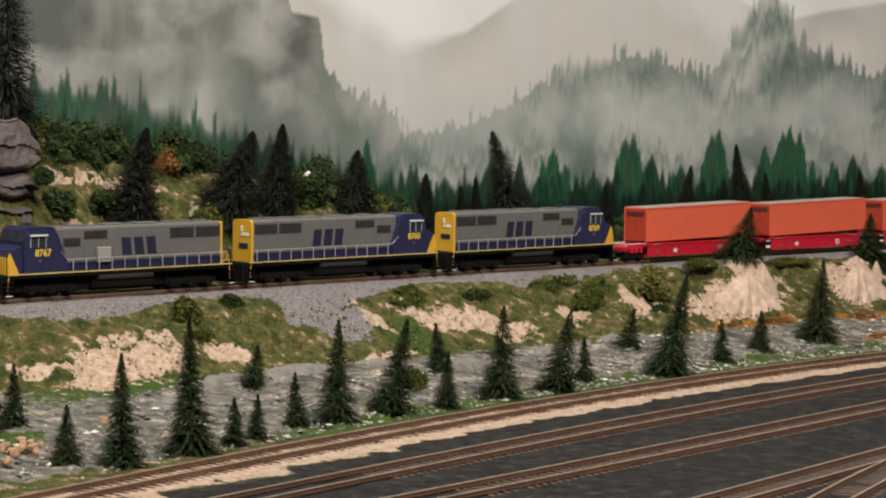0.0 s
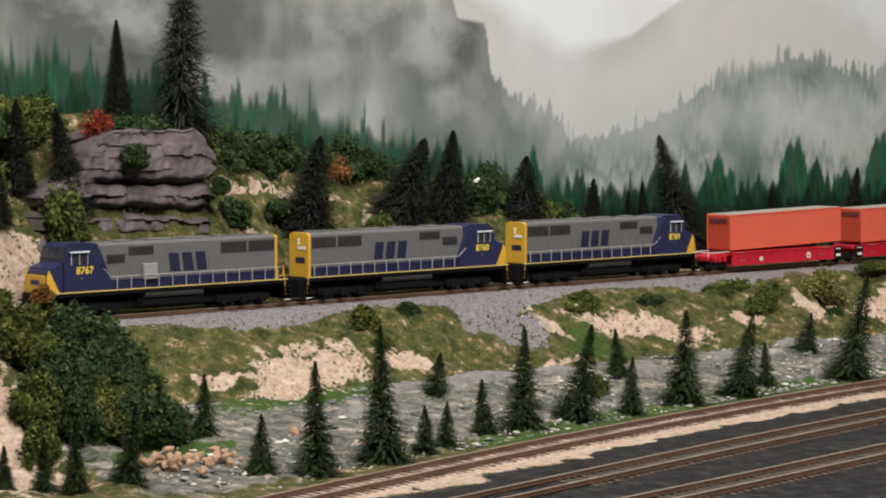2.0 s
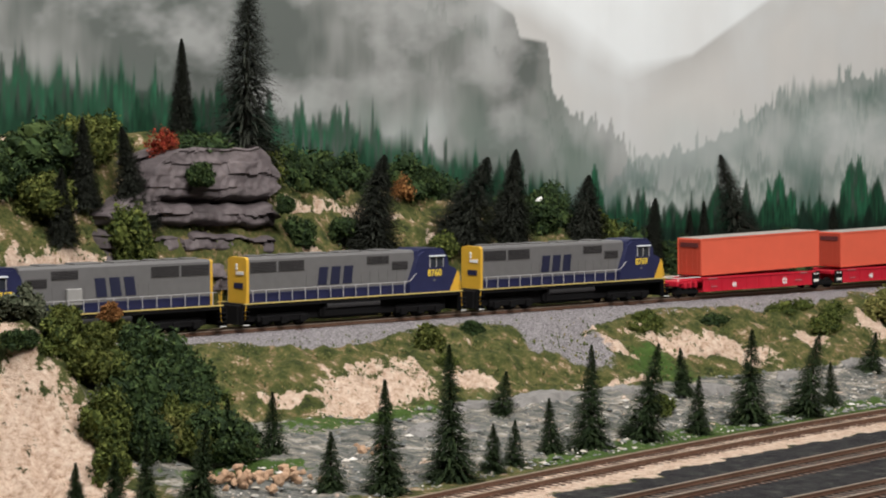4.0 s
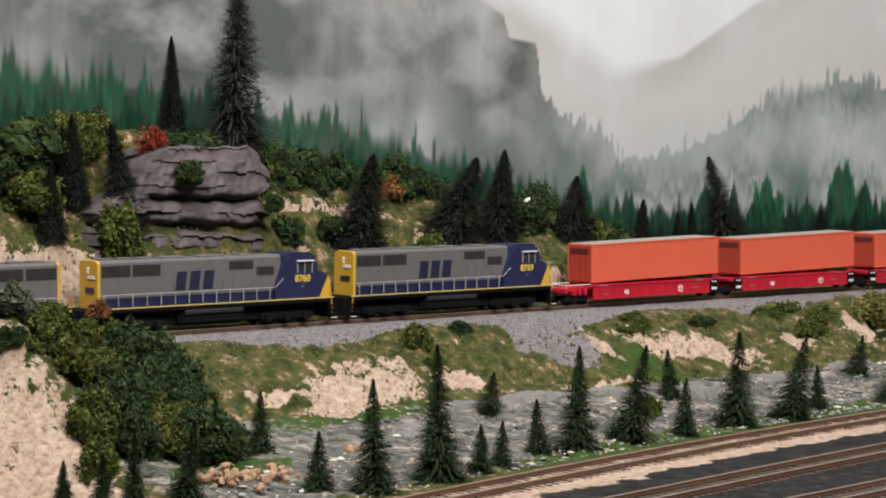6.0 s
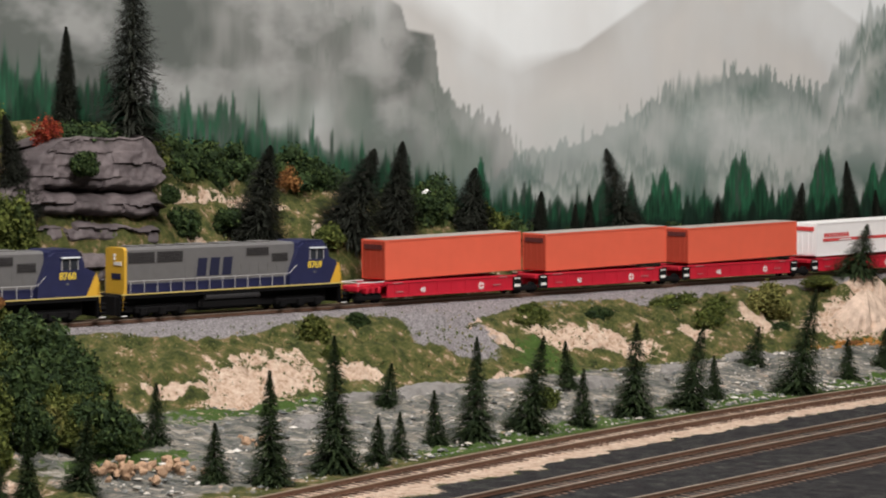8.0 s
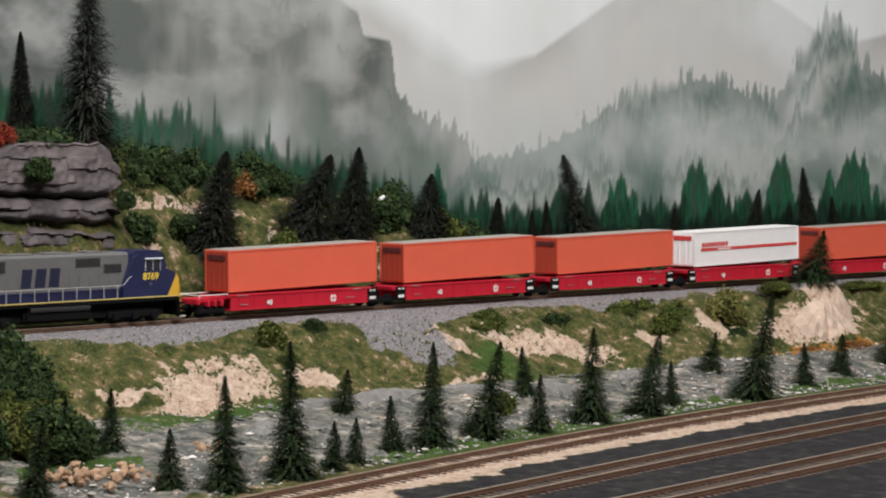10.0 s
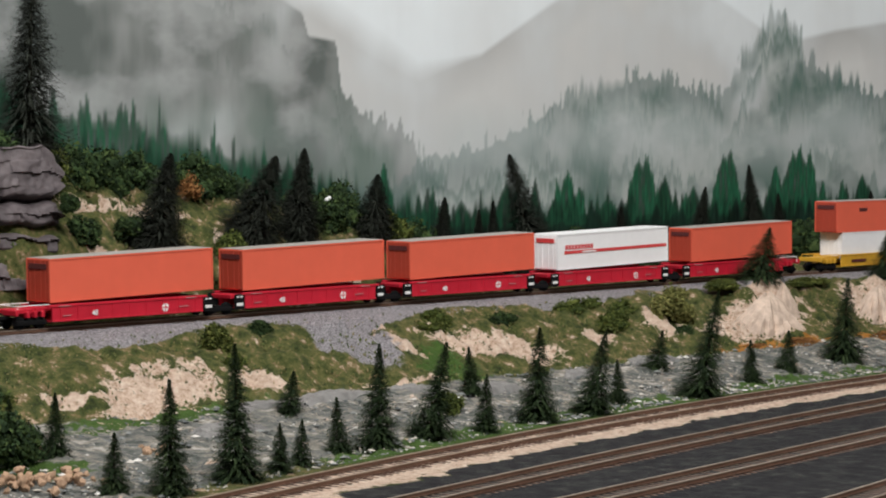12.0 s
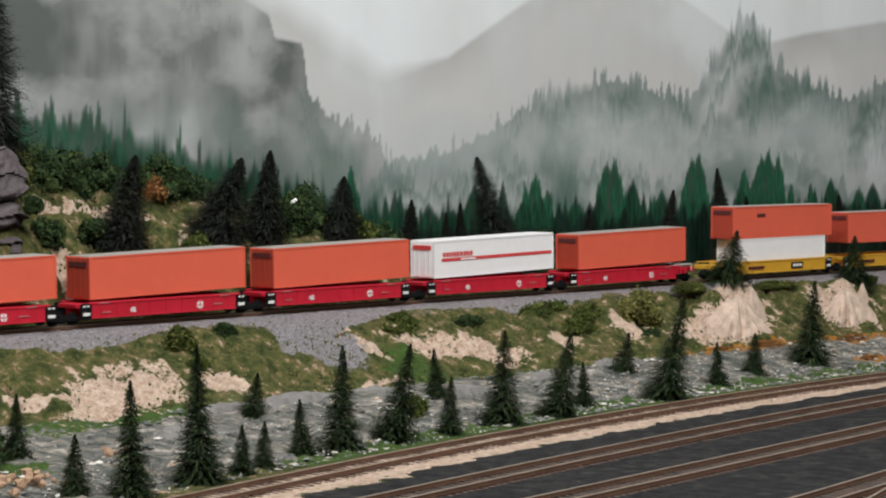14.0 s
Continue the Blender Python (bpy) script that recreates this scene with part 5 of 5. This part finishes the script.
def stone_mesh(rng, size):
    bm = bmesh.new()
    bmesh.ops.create_icosphere(bm, subdivisions=1, radius=1.0)
    off = Vector(rng.uniform(-50, 50, 3))
    for p in bm.verts:
        k = 1 + 0.55 * noise.noise(p.co * 1.3 + off) + 0.25 * noise.noise(p.co * 3.5 + off)
        p.co = Vector((p.co.x * k, p.co.y * k, p.co.z * k * 0.75)) * size
    me = bpy.data.meshes.new("boulder")
    bm.to_mesh(me)
    bm.free()
    me.materials.append(M_STONE)
    return me


def boulders():
    rng = np.random.default_rng(17)
    kinds = [stone_mesh(rng, 1.0) for _ in range(6)]
    heap = [(-0.47, -0.300, 44, 0.026, 0.016), (-0.435, -0.305, 18, 0.022, 0.013), (-0.412, -0.222, 10, 0.012, 0.008), (-0.33, -0.25, 6, 0.02, 0.02), (-0.46, -0.235, 3, 0.005, 0.004)]
    for cs, cv, n, rs, rv in heap:
        for k in range(n):
            s, v = cs + rng.normal() * rs * 0.6, cv + rng.normal() * rv * 0.6
            size = rng.uniform(0.0016, 0.0046)
            lift = max(0, 0.009 * (1 - abs(s - cs) / rs) * rng.uniform(0, 1)) if n > 9 else 0
            x, y = at(s, v)
            ob = new("boulder", kinds[rng.integers(6)])
            ob.matrix_basis = pose(float(x), float(y), float(ground_z(s, v)) + size * 0.35 + lift, *rng.uniform(0, 360, 3)) @ Matrix.Scale(size, 4)
            tagged(ob, "rounded tan boulder in the heap beside the creek", "boulder", "tan boulders")
    ob = new("white_stone", kinds[2])
    x, y = at(0.17, 0.105)
    ob.matrix_basis = pose(float(x), float(y), 0.083) @ Matrix.Scale(0.005, 4)
    ob.data = kinds[2].copy()
    ob.data.materials[0] = M_WHITE
    tagged(ob, "small white stone among the hillside bushes", "stone")


boulders()


def creek_ledge(s, v, length, depth, height, seed, label):
    """A low rock shelf in the creek: flat broken top, stepped front."""
    n, m = 34, 10
    verts, faces = [], []
    for i in range(n):
        a = i / (n - 1)
        for j in range(m):
            f = j / (m - 1)
            end = math.sin(math.pi * min(1, max(0, a))) ** 0.35
            ds = (a - 0.5) * length + 0.003 * noise.noise((a * 9, f * 3, seed))
            dv = -depth / 2 + depth * f * (0.75 + 0.25 * end) + 0.004 * noise.noise((a * 7, 0.3, seed + 2))
            top = min(1.0, f * 4.5) * end
            z = float(ground_z(s + ds, v + dv)) - 0.003 + (height + 0.003) * top + 0.0016 * noise.noise((a * 16, f * 5, seed)) - 0.002 * f
            x, y = at(s + ds, v + dv)
            verts.append((float(x), float(y), z))
    for i in range(n - 1):
        for j in range(m - 1):
            faces.append((i * m + j, (i + 1) * m + j, (i + 1) * m + j + 1, i * m + j + 1))
    low = [(x, y, z - 0.012) for x, y, z in verts]
    rim = [i * m for i in range(n)] + [(n - 1) * m + j for j in range(1, m)] + [i * m + m - 1 for i in range(n - 2, -1, -1)] + list(range(m - 2, 0, -1))
    k = len(verts)
    verts += low
    faces += [(i * m + j + k, i * m + j + 1 + k, (i + 1) * m + j + 1 + k, (i + 1) * m + j + k) for i in range(n - 1) for j in range(m - 1)]
    faces += [(rim[q], rim[(q + 1) % len(rim)], rim[(q + 1) % len(rim)] + k, rim[q] + k) for q in range(len(rim))]
    ob = new("rock_ledge", mesh_of("rock_ledge", verts, faces, M_LEDGE))
    return tagged(ob, label, "rock", "creek ledges")


M_LEDGE = plain("grey_ledge_rock", (0.20, 0.195, 0.185), 0.8, 0.30, 130, relief=0.0008)
for k, (s, v, length, depth) in enumerate(((-0.068, -0.158, 0.085, 0.026), (0.010, -0.165, 0.060, 0.022), (-0.150, -0.165, 0.060, 0.022), (0.340, -0.150, 0.070, 0.020), (0.095, -0.185, 0.055, 0.022), (0.215, -0.170, 0.050, 0.018), (-0.230, -0.215, 0.070, 0.022))):
    creek_ledge(s, v, length, depth, 0.0055, 3.0 * k + 1.5, "flat grey rock ledge along the creek bed")


def scatter(name, n, place, sizes, mat, label, seed, flat=0.7, spike=0.0):
    """Countless small chips joined into one mesh."""
    rng = np.random.default_rng(seed)
    verts, faces = [], []
    corners = np.array([(1, 0, 0), (-1, 0, 0), (0, 1, 0), (0, -1, 0), (0, 0, 1), (0, 0, -1)], float)
    tris = [(0, 2, 4), (2, 1, 4), (1, 3, 4), (3, 0, 4), (2, 0, 5), (1, 2, 5), (3, 1, 5), (0, 3, 5)]
    made = 0
    while made < n:
        got = place(rng)
        if got is None:
            continue
        s, v = got
        x, y = at(s, v)
        r = rng.uniform(*sizes)
        p = corners * rng.uniform(0.6, 1.3, (6, 1)) * r
        p[:, 2] *= flat + spike * rng.uniform(0, 1)
        a = rng.uniform(0, 6.28)
        c, k = math.cos(a), math.sin(a)
        q = np.stack([p[:, 0] * c - p[:, 1] * k + float(x), p[:, 0] * k + p[:, 1] * c + float(y), p[:, 2] + float(ground_z(s, v)) + r * 0.2], 1)
        i = len(verts)
        verts += list(q)
        faces += [tuple(i + t for t in f) for f in tris]
        made += 1
    ob = new(name, mesh_of(name, verts, faces, mat))
    tagged(ob, label, name.replace("_", " "), kind="stuff")


def on_creek(rng):
    s = rng.uniform(-0.5, 1.0)
    foot = float(siding_v(s)) + 0.04
    v = foot + (-0.145 - foot) * rng.uniform(0, 1) ** 1.3
    return s, v


def on_bank(rng):
    s, v = rng.uniform(-0.4, 1.0), rng.uniform(-0.15, -0.035)
    for p in SAND:
        if blob(s, v, *p) > 0.75 and rng.uniform() < 0.9:
            return None
    if v > -0.05 and rng.uniform() < 0.75:
        return None
    return s, v


def on_hill(rng):
    return rng.uniform(-0.45, 0.25), rng.uniform(0.036, 0.115)


scatter("creek_pebbles", 6500, on_creek, (0.0005, 0.0015), M_PEBBLE, "grey and white pebbles in the creek bed", 61)
scatter("creek_rocks", 1300, on_creek, (0.0014, 0.0040), M_PEBBLE, "flat grey and tan rocks along the creek", 65, 0.4)
scatter("ballast_chips", 5200, lambda r: (r.uniform(-0.5, 1.1), -0.048 + 0.036 * r.uniform() ** 0.7), (0.0004, 0.0009), M_CHIP, "loose grey ballast chips beside the track", 62)
scatter("grass_tufts", 5200, on_bank, (0.0005, 0.0014), M_TUFT, "olive and tan ground-foam tufts on the bank", 63, 0.9, 0.8)
scatter("hill_tufts", 2600, on_hill, (0.0006, 0.0016), M_TUFT, "olive and tan tufts on the hillside", 64, 0.9, 0.8)


# ---- the train's run ----
def run(t):
    """How far along the line the rear end of the second locomotive has come."""
    return -2.84406e-06 * t ** 3 + 1.84617e-04 * t ** 2 - 6.57508e-02 * t - 8.4232e-04


def on_line(s, span, z, flip, tilt=0.0, side=0.0):
    """The pose of a car whose middle is at s, with its bogies half a span before and behind."""
    ax, ay = at(s - span / 2, side)
    bx, by = at(s + span / 2, side)
    turn = math.degrees(math.atan2(by - ay, bx - ax)) + (180 if flip else 0)
    return pose(float(ax + bx) / 2, float(ay + by) / 2, z + GRADE * s, 0, -tilt, turn)


def motions():
    times = [0.0, 1.0, 2.0, 3.0, 4.0, 5.0, 6.0, 7.0, 8.0, 9.0, 10.0, 11.0, 12.0, 13.0, 14.0]

    def keyed(thing, offset, span, z=0.0, flip=False, tilt=0.0):
        walk(thing, [(t, on_line(run(t) + offset, span, z, flip, tilt)) for t in times])

    keyed(LEAD, -0.0326 - 0.108, 0.144, flip=True)
    keyed(SECOND, 0.108, 0.144)
    keyed(THIRD, 0.108 + 0.2495, 0.144)
    for k in range(5):
        mid = 0.5253 + 0.0832 + k * 0.2005
        keyed(UNITS[k], mid, 0.19)
        keyed(BOXES[k], mid + (0.0053 if k == 4 else 0.0), 0.19, 0.0139 + 0.0014, tilt=0.96)
    keyed(YELLOWS[0], 1.5803 + 0.088, 0.19)
    keyed(YELLOWS[1], 1.5803 + 0.088 + 0.2005, 0.19)
    keyed(LOW_WHITE, 1.5803 + 0.085, 0.19, 0.0062)
    keyed(HIGH_ORANGE, 1.5803 + 0.086, 0.19, 0.0364)
    keyed(LAST_ORANGE, 1.5803 + 0.086 + 0.205, 0.19, 0.0260)


motions()
